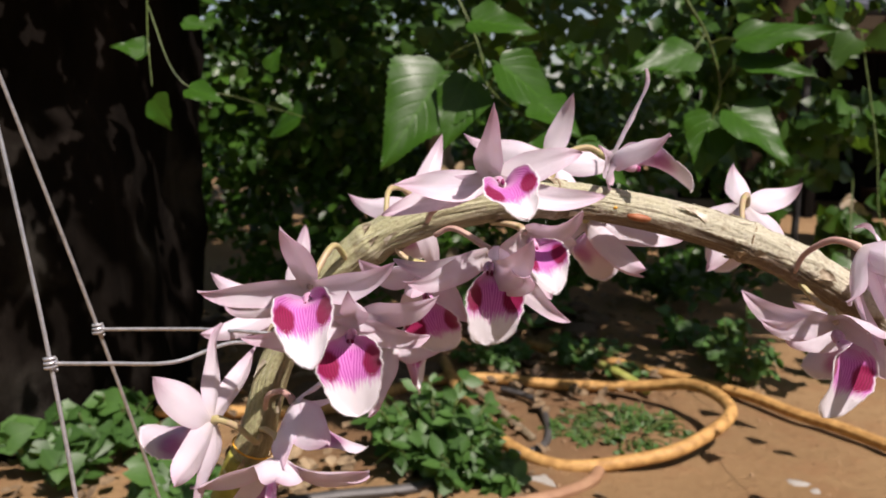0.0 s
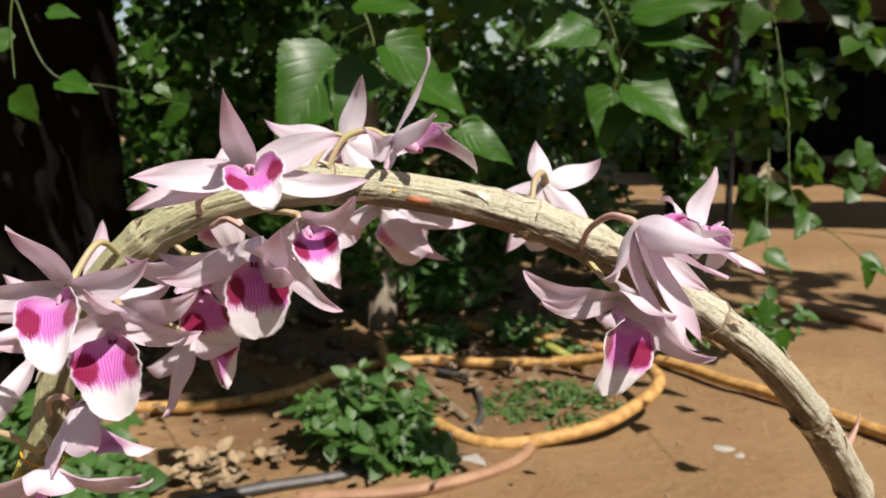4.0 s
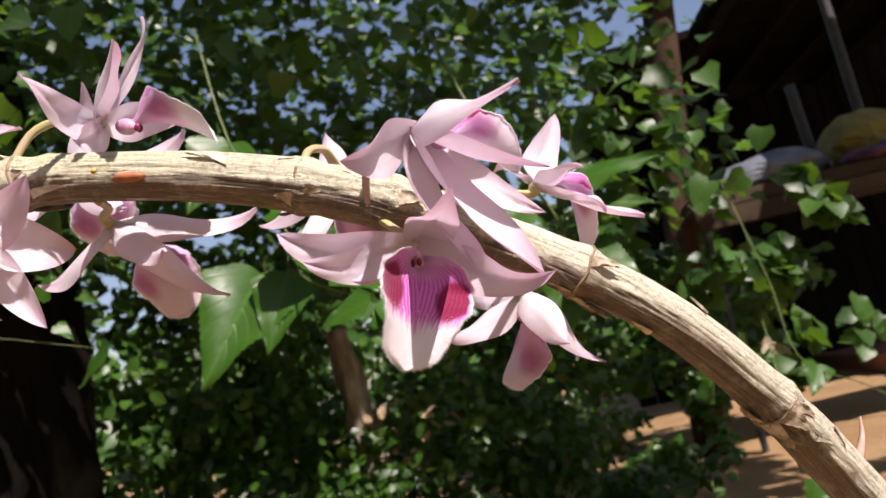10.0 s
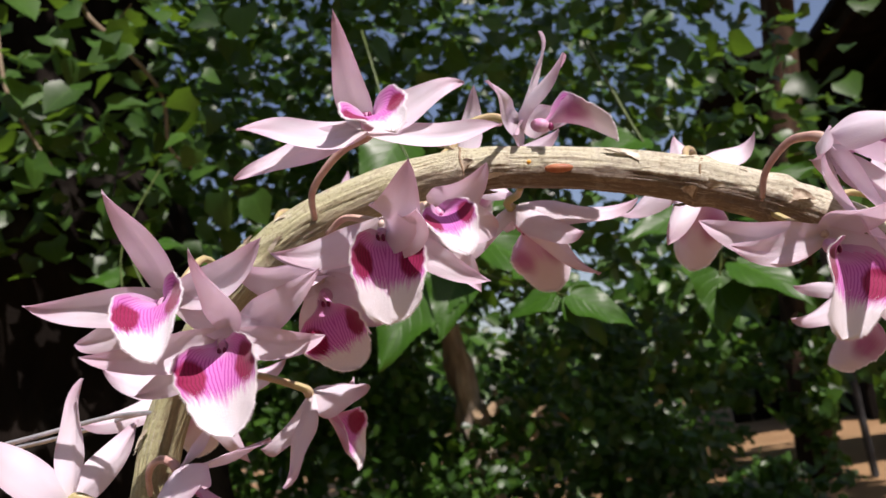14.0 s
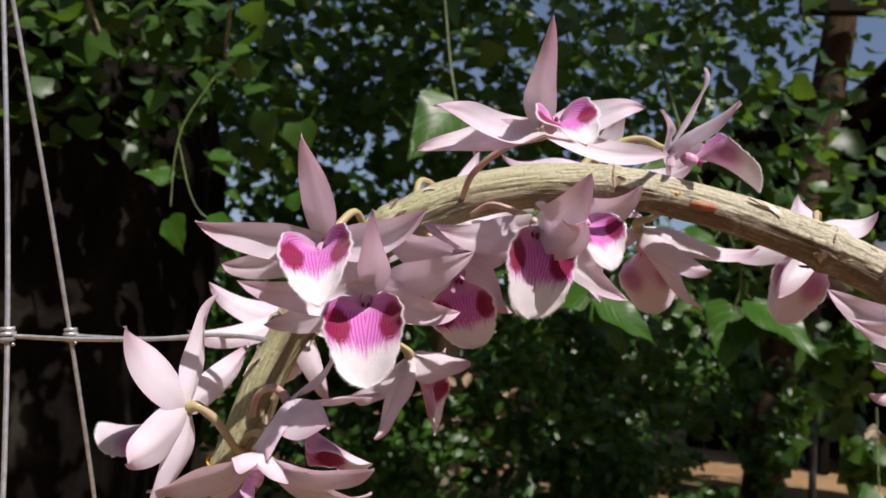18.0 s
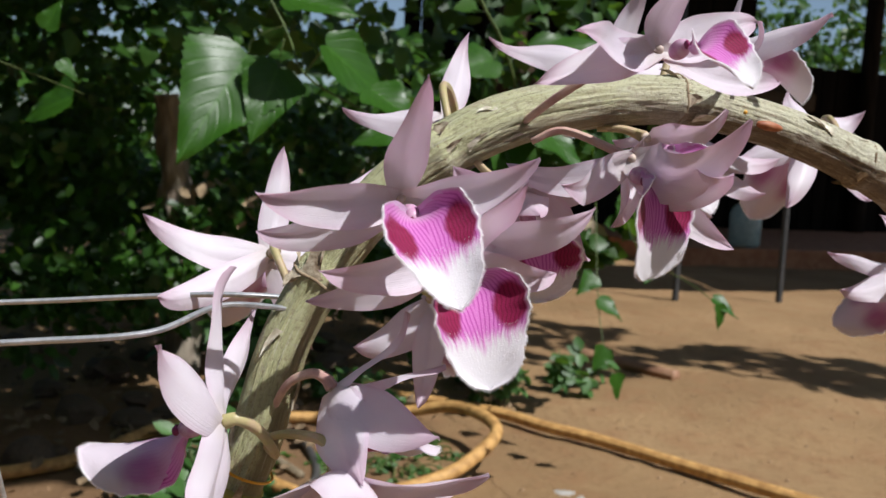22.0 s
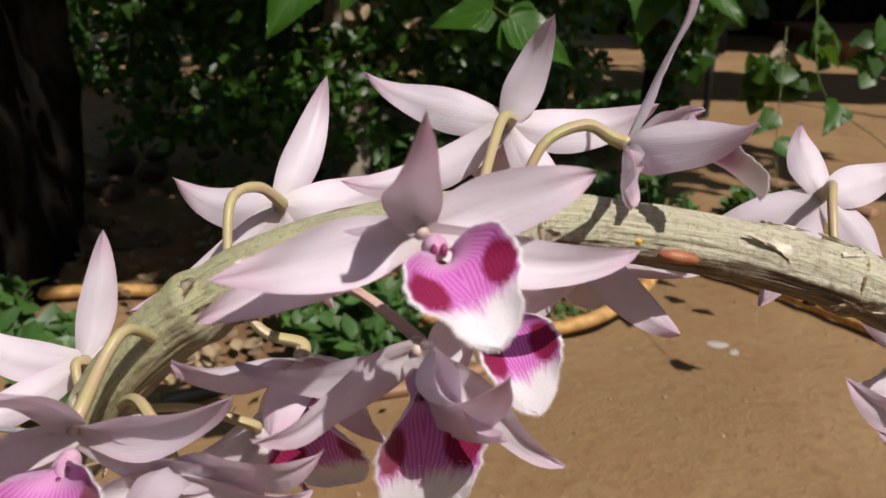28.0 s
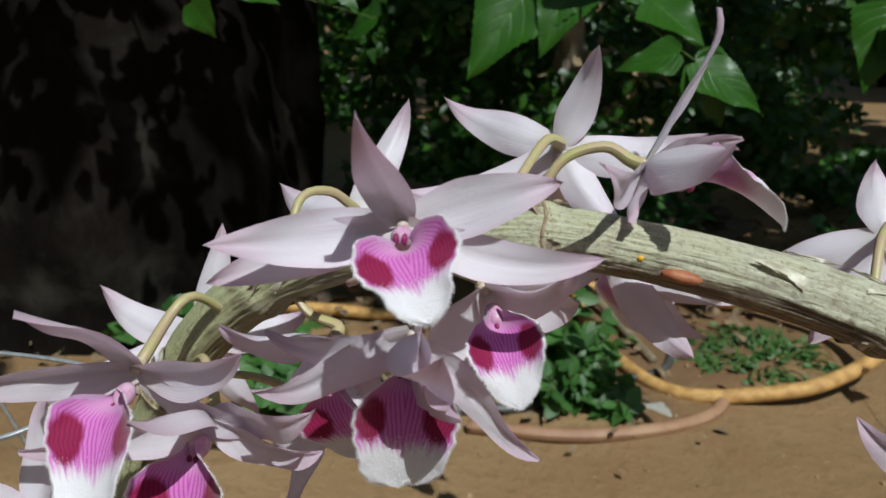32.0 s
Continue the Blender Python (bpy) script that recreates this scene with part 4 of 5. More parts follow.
def sheet_spots(rng, x0, x1, y0, y1, z0, z1, count, length, keep=None):
    """Leaves in a thick, broken layer: nearer together in swags, with holes between."""
    spots = []
    while len(spots) < count:
        p = np.array((rng.uniform(x0, x1), rng.uniform(y0, y1), rng.uniform(z0, z1)))
        if noise.noise(Vector(p * 2.6)) < rng.uniform(-0.28, 0.12) or (keep and not keep(p)):
            continue
        nrm = unit(np.array((0.25, -0.45, 0.75)) + np.array([rng.gauss(0, 0.5) for _ in range(3)]))
        d = np.array([rng.gauss(0, 0.7), rng.gauss(-0.2, 0.5), -0.5 + rng.gauss(0, 0.4)])
        d = unit(d - nrm * d.dot(nrm))
        spots.append((p, d, nrm, length * rng.uniform(0.55, 1.3)))
    return spots


OPENINGS = [(Vector(p), r) for p, r in (((-0.47, 2.6, -0.16), 0.17), ((-1.2, 2.5, -0.05), 0.20), ((-0.75, 2.5, -0.10), 0.13), ((-0.41, 2.6, -0.42), 0.12))]


def in_opening(p):
    """Whether p lies in one of the gaps through which sunlight falls on the shrub."""
    for q, r in OPENINGS:
        d = Vector(p) - q
        if d.z > 0.55 and (d - TO_SUN * d.dot(TO_SUN)).length < r:
            return True
    return False


def build_backdrop_plants():
    rng = random.Random(11)
    spots = []
    for cx, cy, cz, sx, sy, sz, k in ((-0.95, 2.75, -0.08, 0.55, 0.30, 0.36, 2300), (-0.48, 2.9, 0.0, 0.40, 0.30, 0.40, 1200), (-0.80, 2.65, -0.42, 0.50, 0.25, 0.20, 1300), (-1.1, 2.9, 0.45, 0.6, 0.35, 0.35, 1100), (-0.35, 3.1, 0.45, 0.5, 0.35, 0.35, 650)):
        spots += clump_spots(rng, (cx, cy, cz), (sx, sy, sz), k, 0.050)
    # a hollow in the bush where the stump and bare earth show
    spots = [q for q in spots if math.hypot((q[0][0] + 0.46) / 0.20, (q[0][2] - 0.06) / 0.22) > 1 + 0.35 * noise.noise(Vector(q[0] * 7))]
    stuff("shrub", "oval", LEAF_SMALL, spots, "dense dark green small-leaved shrub behind the orchid", "shrub")
    # vine canopy: a broken roof of leaves, and its swags
    spots = sheet_spots(rng, -2.8, 0.85, 1.35, 4.2, 0.62, 1.75, 6200, 0.056, lambda p: p[2] > 0.45 + 0.16 * (p[1] - 1.0))
    spots += sheet_spots(rng, -1.7, -0.55, 0.95, 1.9, 0.36, 0.95, 520, 0.062)
    spots += sheet_spots(rng, -0.6, 0.9, 1.7, 2.6, 0.22, 0.65, 520, 0.062)
    spots += sheet_spots(rng, -3.2, -0.2, 2.2, 3.8, 0.4, 2.5, 2900, 0.060)
    spots += sheet_spots(random.Random(77), -1.05, 0.12, 2.8, 3.3, 0.72, 1.10, 300, 0.075)
    spots = [q for q in spots if not in_opening(q[0])]
    stuff("vine_canopy", "heart", LEAF_VINE, spots, "leafy green vine canopy with sky showing through gaps", "vine")
    # hanging vine before the bare earth
    spots = []
    for cx, cy, cz, sx, sy, sz, k in ((0.86, 2.2, 0.02, 0.22, 0.20, 0.18, 200), (0.80, 2.1, -0.26, 0.14, 0.14, 0.16, 80), (1.12, 2.35, 0.22, 0.26, 0.25, 0.2, 60), (0.55, 2.45, 0.12, 0.2, 0.2, 0.22, 110), (0.62, 2.4, -0.18, 0.14, 0.14, 0.14, 70), (1.10, 4.4, -0.30, 0.20, 0.15, 0.34, 420)):
        spots += clump_spots(rng, (cx, cy, cz), (sx, sy, sz), k, 0.055)
    stuff("hanging_vine", "heart", LEAF_VINE, spots, "small-leaved climbing vine hanging before bare earth", "vine")
    # unseen tree crown added overhead to shade the hedge side of the garden
    GAPS = ((0.80, 0.70, 0.30), (1.15, 0.65, 0.33), (0.45, 0.50, 0.30), (-0.30, 1.20, 0.24), (0.25, 1.55, 0.24), (1.0, 1.7, 0.20), (-0.9, 0.8, 0.2))
    spots = sheet_spots(rng, -2.4, 2.7, 0.40, 2.9, 2.0, 2.8, 4700, 0.15, lambda p: not (p[0] > 1.5 and p[1] < 0.75) and all(math.hypot(p[0] - x, p[1] - y) > r for x, y, r in GAPS))
    # leaf strip added to cast a band of shade on the earth
    spots += sheet_spots(rng, 2.9, 5.0, -1.0, 1.6, 2.25, 2.6, 800, 0.15, lambda p: abs(p[0] + p[1] - 4.3) < 0.45)
    spots = [(q[0] + np.array((0.24, 0.20, 0.5)), *q[1:]) for q in spots if math.hypot(q[0][0] - 1.15, q[0][1] - 1.05) > 0.22]
    # unseen boughs added behind the camera against bounced light, open towards the orchid's sun
    spots += sheet_spots(rng, -4.0, 5.0, -6.0, 0.3, 2.7, 3.4, 2600, 0.17, lambda p: p[0] < 0.1 or p[1] < -2.9)
    spots = [q for q in spots if not in_opening(q[0])]
    # dense patches added to shade the earth at left and the hollow
    spots += sheet_spots(random.Random(6), 0.10, 1.35, 0.0, 0.65, 2.7, 3.1, 620, 0.15)
    spots += sheet_spots(random.Random(5), 1.25, 1.95, 1.1, 1.85, 2.7, 3.0, 330, 0.15)
    stuff("shade_crown", "oval", LEAF_SMALL, spots, "unseen leafy crown added overhead to shade the garden", "tree crown")
    # dark undergrowth in the hollow
    spots = []
    for cx, cy, cz, sx, sy, sz, k in ((0.05, 3.25, -0.42, 0.32, 0.25, 0.30, 1100), (0.62, 3.6, -0.68, 0.35, 0.25, 0.14, 500), (0.1, 3.5, 0.05, 0.4, 0.3, 0.3, 800),
                                      (-0.45, 4.3, -0.35, 0.45, 0.3, 0.38, 1500), (0.05, 4.4, -0.40, 0.40, 0.3, 0.36, 1300), (-1.1, 4.2, -0.30, 0.5, 0.3, 0.42, 1300), (0.38, 4.7, -0.56, 0.36, 0.3, 0.24, 900), (0.74, 4.0, -0.72, 0.22, 0.3, 0.10, 260)):
        spots += clump_spots(rng, (cx, cy, cz), (sx, sy, sz), k, 0.055)
    stuff("undergrowth", "oval", LEAF_SMALL, spots, "dark leafy undergrowth in a shaded hollow", "undergrowth")
    # far hedge that closes the garden
    spots = []
    for k in range(40):
        x = -5.5 + k * 0.19
        spots += clump_spots(rng, (x, 5.6 + 0.5 * math.sin(k), -0.1 + 0.25 * math.sin(k * 1.7)), (0.5, 0.5, 0.5), 110, 0.13)
    stuff("hedge", "oval", LEAF_SMALL, spots[:40 * 110], "tall dark green hedge in deep shade", "hedge")
    # taller trees behind the hedge, with gaps of sky
    tall = sheet_spots(random.Random(31), -6.0, 1.15, 5.6, 7.2, -0.5, 4.2, 5600, 0.17)
    stuff("garden_trees", "oval", LEAF_SMALL, tall, "dark green garden trees with small gaps of sky", "trees")
    # unseen hedge added round the yard to block bounce and low sky light
    for k in range(64):
        a = radians(170 + k * 200 / 63 + (k % 3))
        spots += clump_spots(rng, (7.5 * math.cos(a), 0.5 + 7.5 * math.sin(a), -0.1 + 0.4 * math.sin(k * 1.7)), (0.6, 0.5, 0.7), 70, 0.24, (-math.cos(a), -math.sin(a), 0.5))
    for k in range(120):
        a = radians(172 + (k % 60) * 196 / 59 + (k % 3))
        spots += clump_spots(rng, (8.2 * math.cos(a), 0.5 + 8.2 * math.sin(a), (1.2 if k < 60 else 2.3) + 0.4 * math.sin(k * 1.7)), (0.7, 0.6, 0.8), 70, 0.30, (-math.cos(a), -math.sin(a), 0.5))
    stuff("light_block_hedge", "oval", LEAF_SMALL, spots[40 * 110:], "unseen tall green hedge added round the yard to block low light", "hedge")
    # trees further off, seen between the posts
    spots = []
    for k in range(16):
        spots += clump_spots(rng, (-6 + k * 1.5, 15 + 1.5 * math.sin(k * 2.3), 0.9 + 0.6 * math.sin(k * 1.3)), (1.4, 1.0, 1.1), 260, 0.30)
    for k in range(8):
        spots += clump_spots(rng, (8.5 + k * 0.9, 15 + math.sin(k * 2.3), 3.0 + 0.9 * math.sin(k * 1.9)), (1.3, 1.0, 1.1), 330, 0.20)
    stuff("far_trees", "oval", LEAF_VINE, spots, "hazy green trees beyond the yard", "trees")


build_backdrop_plants()


def big_leaf(base, tip, width, parent, seed=0, nrm=(0.25, -0.75, 0.6), fold=0.16, droop=0.10):
    """A heart-shaped mulberry leaf with a toothed margin, sunken ribs and its own stalk."""
    rng = random.Random(seed)
    base, tip = np.array(base, float), np.array(tip, float)
    ln = np.linalg.norm(tip - base)
    d = (tip - base) / ln
    s = unit(np.cross(d, nrm))
    m = unit(np.cross(s, d))
    nv, nu = 36, 12
    verts, uvs, faces = [], [], []
    for layer in (0, 1):
        for i in range(nv + 1):
            v = i / nv
            # broad rounded base, straight flanks and a drawn-out tip
            w = width * ln * (0.45 + 0.55 * math.sin(min(1.0, v / 0.20) * math.pi / 2)) * (1 - max(0.0, (v - 0.16) / 0.84) ** 1.08) ** 1.06
            for j in range(nu + 1):
                u = j / nu * 2 - 1
                tooth = 1 + (0.03 if i % 2 else -0.03) * (abs(u) > 0.95)
                heart = -0.05 * ln * math.sin(math.pi * min(1.0, abs(u) * 1.1) * 0.62) * max(0.0, 1 - v * 2.4) ** 1.5
                rib = math.sin((v - abs(u) * 0.30) * 30)
                h = fold * w * (0.35 * abs(u) + 0.65 * u * u) + 0.022 * ln * math.sin(9 * v + seed * 1.7) * u * abs(u) + 0.014 * ln * math.sin(17 * v + seed) * abs(u) ** 3 - droop * ln * v * v + 0.0016 * ln * rib * (1 - abs(u)) * min(1.0, abs(u) * 4) + 0.010 * ln * math.sin(5 * v + 3 * u + seed)
                q = base + d * (v * ln + heart) + s * (u * w * tooth) + m * (h - layer * 0.0004)
                verts.append(q)
                uvs.append((u * 0.5 + 0.5, v))
    w_ = nu + 1
    off = (nv + 1) * w_
    for i in range(nv):
        for j in range(nu):
            a = i * w_ + j
            faces.append((a, a + 1, a + w_ + 1, a + w_))
            faces.append((off + a, off + a + w_, off + a + w_ + 1, off + a + 1))
    return child("leaf", mesh_of("leaf", verts, faces, LEAF_BIG, uvs), parent)


def build_mulberry(label, stems, leaves, size=1.0, skin=None):
    tree = tagged(new("mulberry_branch"), label, "branch", group="mulberry branches")
    for pts, r in stems:
        branch("stem", pts, r * 0.5, skin or STEM, tree)
    for k, (a, b_, w) in enumerate(leaves):
        b_ = np.array(a) + size * (np.array(b_) - np.array(a))
        big_leaf(a, b_, w, tree, k + 3, fold=0.10 + 0.12 * ((k * 7) % 5) / 5)
    return tree


build_mulberry("green mulberry branch with broad glossy heart-shaped leaves", [
    ([(-0.30, 1.10, 0.62), (-0.24, 0.98, 0.36), (-0.15, 0.88, 0.17), (-0.125, 0.80, 0.10), (-0.06, 0.72, 0.055), (-0.004, 0.63, 0.024)], 0.0042),
    ([(-0.15, 0.88, 0.17), (-0.19, 0.885, 0.15), (-0.196, 0.88, 0.12)], 0.0018), ([(-0.125, 0.80, 0.10), (-0.108, 0.75, 0.125), (-0.104, 0.722, 0.128)], 0.0018), ([(-0.15, 0.86, 0.15), (-0.158, 0.85, 0.109)], 0.0016)],
    [((-0.196, 0.86, 0.125), (-0.276, 0.775, -0.012), 0.43), ((-0.158, 0.85, 0.109), (-0.190, 0.80, 0.012), 0.40), ((-0.104, 0.722, 0.128), (-0.001, 0.743, 0.048), 0.33), ((-0.004, 0.616, 0.024), (0.031, 0.636, -0.040), 0.40),
     ((-0.004, 0.616, 0.024), (0.066, 0.620, -0.020), 0.36), ((-0.02, 0.64, 0.03), (-0.083, 0.64, 0.015), 0.36), ((-0.053, 0.70, 0.078), (0.004, 0.66, 0.040), 0.42), ((-0.15, 0.80, 0.193), (-0.055, 0.78, 0.179), 0.36), ((-0.24, 0.98, 0.36), (-0.30, 0.90, 0.25), 0.4)])
build_mulberry("green mulberry shoot hanging with large toothed leaves", [
    ([(0.10, 1.20, 0.55), (0.15, 1.12, 0.34), (0.183, 1.10, 0.257), (0.218, 1.10, 0.202), (0.247, 1.10, 0.117), (0.237, 1.10, 0.060), (0.235, 1.10, 0.03)], 0.0070),
    ([(0.218, 1.10, 0.202), (0.205, 1.09, 0.185), (0.197, 1.08, 0.169)], 0.0030), ([(0.225, 1.10, 0.185), (0.245, 1.09, 0.193), (0.268, 1.08, 0.190)], 0.0034), ([(0.247, 1.10, 0.117), (0.262, 1.09, 0.145), (0.277, 1.09, 0.158)], 0.0026), ([(0.240, 1.10, 0.07), (0.252, 1.09, 0.085), (0.264, 1.08, 0.075)], 0.0026)],
    [((0.197, 1.08, 0.169), (0.084, 1.02, 0.140), 0.30), ((0.238, 1.10, 0.065), (0.217, 1.06, -0.046), 0.46), ((0.264, 1.08, 0.075), (0.360, 1.02, -0.008), 0.40), ((0.268, 1.08, 0.190), (0.428, 1.05, 0.214), 0.22), ((0.277, 1.09, 0.158), (0.405, 1.05, 0.134), 0.24), ((0.236, 1.10, 0.045), (0.30, 1.12, -0.035), 0.42), ((0.16, 1.12, 0.32), (0.06, 1.05, 0.285), 0.34)])
build_mulberry("slender branch with a few sunlit toothed leaves", [
    ([(-0.70, 1.05, 0.42), (-0.62, 0.80, 0.27), (-0.535, 0.61, 0.17), (-0.495, 0.535, 0.09)], 0.0030), ([(-0.56, 0.66, 0.20), (-0.50, 0.62, 0.10), (-0.44, 0.66, 0.08), (-0.37, 0.72, 0.055)], 0.0022)],
    [((-0.49, 0.525, 0.074), (-0.474, 0.578, 0.016), 0.42), ((-0.488, 0.62, 0.09), (-0.404, 0.60, 0.066), 0.34), ((-0.40, 0.80, 0.055), (-0.515, 0.863, 0.010), 0.40), ((-0.38, 0.65, 0.083), (-0.349, 0.65, 0.050), 0.36), ((-0.532, 0.60, 0.135), (-0.600, 0.58, 0.145), 0.42), ((-0.483, 0.60, 0.169), (-0.422, 0.60, 0.158), 0.34), ((-0.394, 0.65, 0.115), (-0.368, 0.65, 0.165), 0.36)], 0.62)
build_mulberry("bare grey twigs hanging with small green leaves", [
    ([(-1.05, 1.3, 1.3), (-0.954, 1.25, 0.913), (-0.864, 1.25, 0.785), (-0.784, 1.25, 0.656), (-0.777, 1.25, 0.535), (-0.732, 1.25, 0.476)], 0.013), ([(-0.871, 1.25, 0.80), (-0.865, 1.24, 0.83), (-0.82, 1.23, 0.862)], 0.006),
    ([(-1.20, 1.3, 0.98), (-1.150, 1.25, 0.757), (-1.107, 1.25, 0.649), (-1.047, 1.25, 0.540)], 0.012), ([(-1.107, 1.25, 0.649), (-1.06, 1.22, 0.655)], 0.005)],
    [((-1.047, 1.25, 0.540), (-1.05, 1.2, 0.46), 0.42), ((-1.047, 1.25, 0.540), (-0.97, 1.2, 0.48), 0.40), ((-1.13, 1.25, 0.70), (-1.20, 1.2, 0.63), 0.40), ((-0.79, 1.25, 0.67), (-0.72, 1.2, 0.62), 0.40), ((-0.732, 1.25, 0.476), (-0.69, 1.2, 0.40), 0.42)], 0.6, TWIG)
build_mulberry("drooping vine sprig with small leaves above the earth", [
    ([(0.80, 2.10, 0.30), (0.76, 1.80, 0.0), (0.70, 1.55, -0.18), (0.72, 1.30, -0.24), (0.735, 1.22, -0.27)], 0.0035), ([(0.78, 2.0, -0.10), (0.74, 1.85, -0.35), (0.735, 1.76, -0.50), (0.75, 1.72, -0.56)], 0.0035)],
    [((0.735, 1.22, -0.265), (0.736, 1.215, -0.320), 0.36), ((0.73, 1.24, -0.255), (0.775, 1.21, -0.290), 0.34), ((0.70, 1.45, -0.20), (0.66, 1.40, -0.25), 0.4), ((0.75, 1.72, -0.54), (0.757, 1.71, -0.612), 0.4), ((0.735, 1.76, -0.48), (0.69, 1.74, -0.54), 0.4), ((0.74, 1.84, -0.36), (0.80, 1.80, -0.41), 0.4), ((0.74, 1.88, -0.30), (0.68, 1.85, -0.35), 0.4)])


def build_husk():
    rng = random.Random(8)
    spots = []
    for _ in range(12):
        d = unit(np.array([rng.gauss(0, 1), rng.gauss(0, 1), rng.gauss(-0.5, 0.8)]))
        nrm = unit(np.cross(d, [rng.gauss(0, 1) for _ in range(3)]))
        spots.append((np.array((0.813, 2.10, -0.17)) + [rng.gauss(0, 0.008) for _ in range(3)], d, nrm, rng.uniform(0.03, 0.055)))
    tagged(new("dry_husk", foliage_mesh("dry_husk", "oval", SHEATH, spots)), "pale crumpled dry leaf caught in the vine", "dry leaf")


build_husk()


def big_trunk():
    trunk = tagged(new("tree_trunk"), "thick tree trunk in shade-dark colour with pale lichen patches", "tree trunk")
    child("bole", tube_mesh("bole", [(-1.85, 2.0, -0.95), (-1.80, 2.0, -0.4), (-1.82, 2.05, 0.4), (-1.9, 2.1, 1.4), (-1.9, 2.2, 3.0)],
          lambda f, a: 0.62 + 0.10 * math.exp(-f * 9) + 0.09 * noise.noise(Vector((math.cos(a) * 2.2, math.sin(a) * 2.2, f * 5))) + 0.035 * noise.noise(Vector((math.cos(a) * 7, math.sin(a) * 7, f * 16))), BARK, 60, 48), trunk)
    for a in (-2.6, 2.9):
        d = np.array((math.cos(a), math.sin(a), 0))
        c = np.array((-1.82, 2.0, 0))
        pts = [c + d * 0.5 + (0, 0, -0.45), c + d * 0.70 + (0, 0, -0.68), c + d * 0.92 + (0, 0, -0.80), c + d * 1.2 + (0, 0, -0.90)]
        child("root", tube_mesh("root", pts, lambda q, b_: 0.12 * (1 - 0.7 * q) + 0.02 * noise.noise(Vector((math.cos(b_) * 2, math.sin(b_) * 2, q * 5 + a * 9))), BARK, 18, 14), trunk)
    return trunk


big_trunk()


def hose(points, label):
    ob = tagged(new("garden_hose", tube_mesh("garden_hose", points, 0.018, HOSE, 140, 12)), label, "hose", group="hoses on the ground")
    return ob


Z = GROUND_Z + 0.022
hose([(-1.35, 1.80, Z), (-1.03, 1.86, Z), (-0.83, 1.88, Z), (-0.62, 1.98, Z), (-0.44, 2.23, Z), (-0.24, 2.31, Z), (0.03, 2.28, Z), (0.26, 2.22, Z + 0.03), (0.42, 2.10, Z + 0.08), (0.475, 1.87, Z + 0.085), (0.34, 1.70, Z + 0.05), (0.20, 1.65, Z + 0.02), (0.02, 1.63, Z), (-0.12, 1.74, Z), (-0.26, 2.0, Z), (-0.36, 2.30, Z + 0.03), (-0.40, 2.5, Z)], "yellow-ochre garden hose looped on the red earth")
hose([(-0.1, 2.75, Z), (0.25, 2.55, Z), (0.58, 2.31, Z), (0.72, 2.13, Z), (0.83, 2.01, Z), (1.01, 1.75, Z), (1.3, 1.35, Z)], "yellow-ochre hose running straight over red earth")


def pipe(name, points, r, mat, label):
    return tagged(new(name, tube_mesh(name, points, r, mat, 60, 10)), label, "pipe")


GREY = mat_plain("grey_plastic", (0.050, 0.048, 0.046), (0.085, 0.080, 0.075), 20, 0.5, 0.1)
TERRA = mat_plain("faded_red_hose", (0.27, 0.14, 0.080), (0.36, 0.21, 0.12), 12, 0.6, 0.2)
DRY = mat_plain("dry_leaf_litter", (0.24, 0.17, 0.10), (0.40, 0.30, 0.18), 30, 0.9, 0.5, 0.004)
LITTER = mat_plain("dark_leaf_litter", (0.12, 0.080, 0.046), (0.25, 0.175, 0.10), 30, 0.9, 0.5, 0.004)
PALE = mat_plain("pale_scrap", (0.30, 0.28, 0.24), (0.44, 0.42, 0.38), 40, 0.6, 0.3)
BRICK = mat_plain("weathered_brick", (0.30, 0.12, 0.06), (0.42, 0.20, 0.10), 12, 0.9, 0.5, 0.006)
pipe("stick", [(-0.30, 2.25, Z + 0.02), (-0.18, 2.02, Z + 0.01), (-0.06, 1.80, Z)], 0.012, TWIG, "grey-brown dry stick lying across the hose")
pipe("grey_pipe", [(-0.66, 1.30, Z), (-0.50, 1.38, Z), (-0.33, 1.45, Z), (-0.20, 1.58, Z)], 0.014, GREY, "thin dark grey plastic pipe on the ground")
pipe("faded_hose", [(-0.42, 1.33, Z), (-0.2, 1.36, Z), (-0.03, 1.44, Z), (0.08, 1.54, Z), (0.12, 1.66, Z)], 0.016, TERRA, "faded terracotta hose end by the weeds")


def rock_mesh(name, seed, mat, flat=0.6):
    bm = bmesh.new()
    bmesh.ops.create_icosphere(bm, subdivisions=2, radius=1.0)
    for v in bm.verts:
        k = 1 + 0.45 * noise.noise(v.co * 1.3 + Vector((seed * 7.1, 0, 0))) + 0.15 * noise.noise(v.co * 4 + Vector((0, seed * 3.3, 0)))
        v.co = Vector((v.co.x * k, v.co.y * k, v.co.z * k * flat))
    me = bpy.data.meshes.new(name)
    bm.to_mesh(me)
    bm.free()
    me.materials.append(mat)
    return me


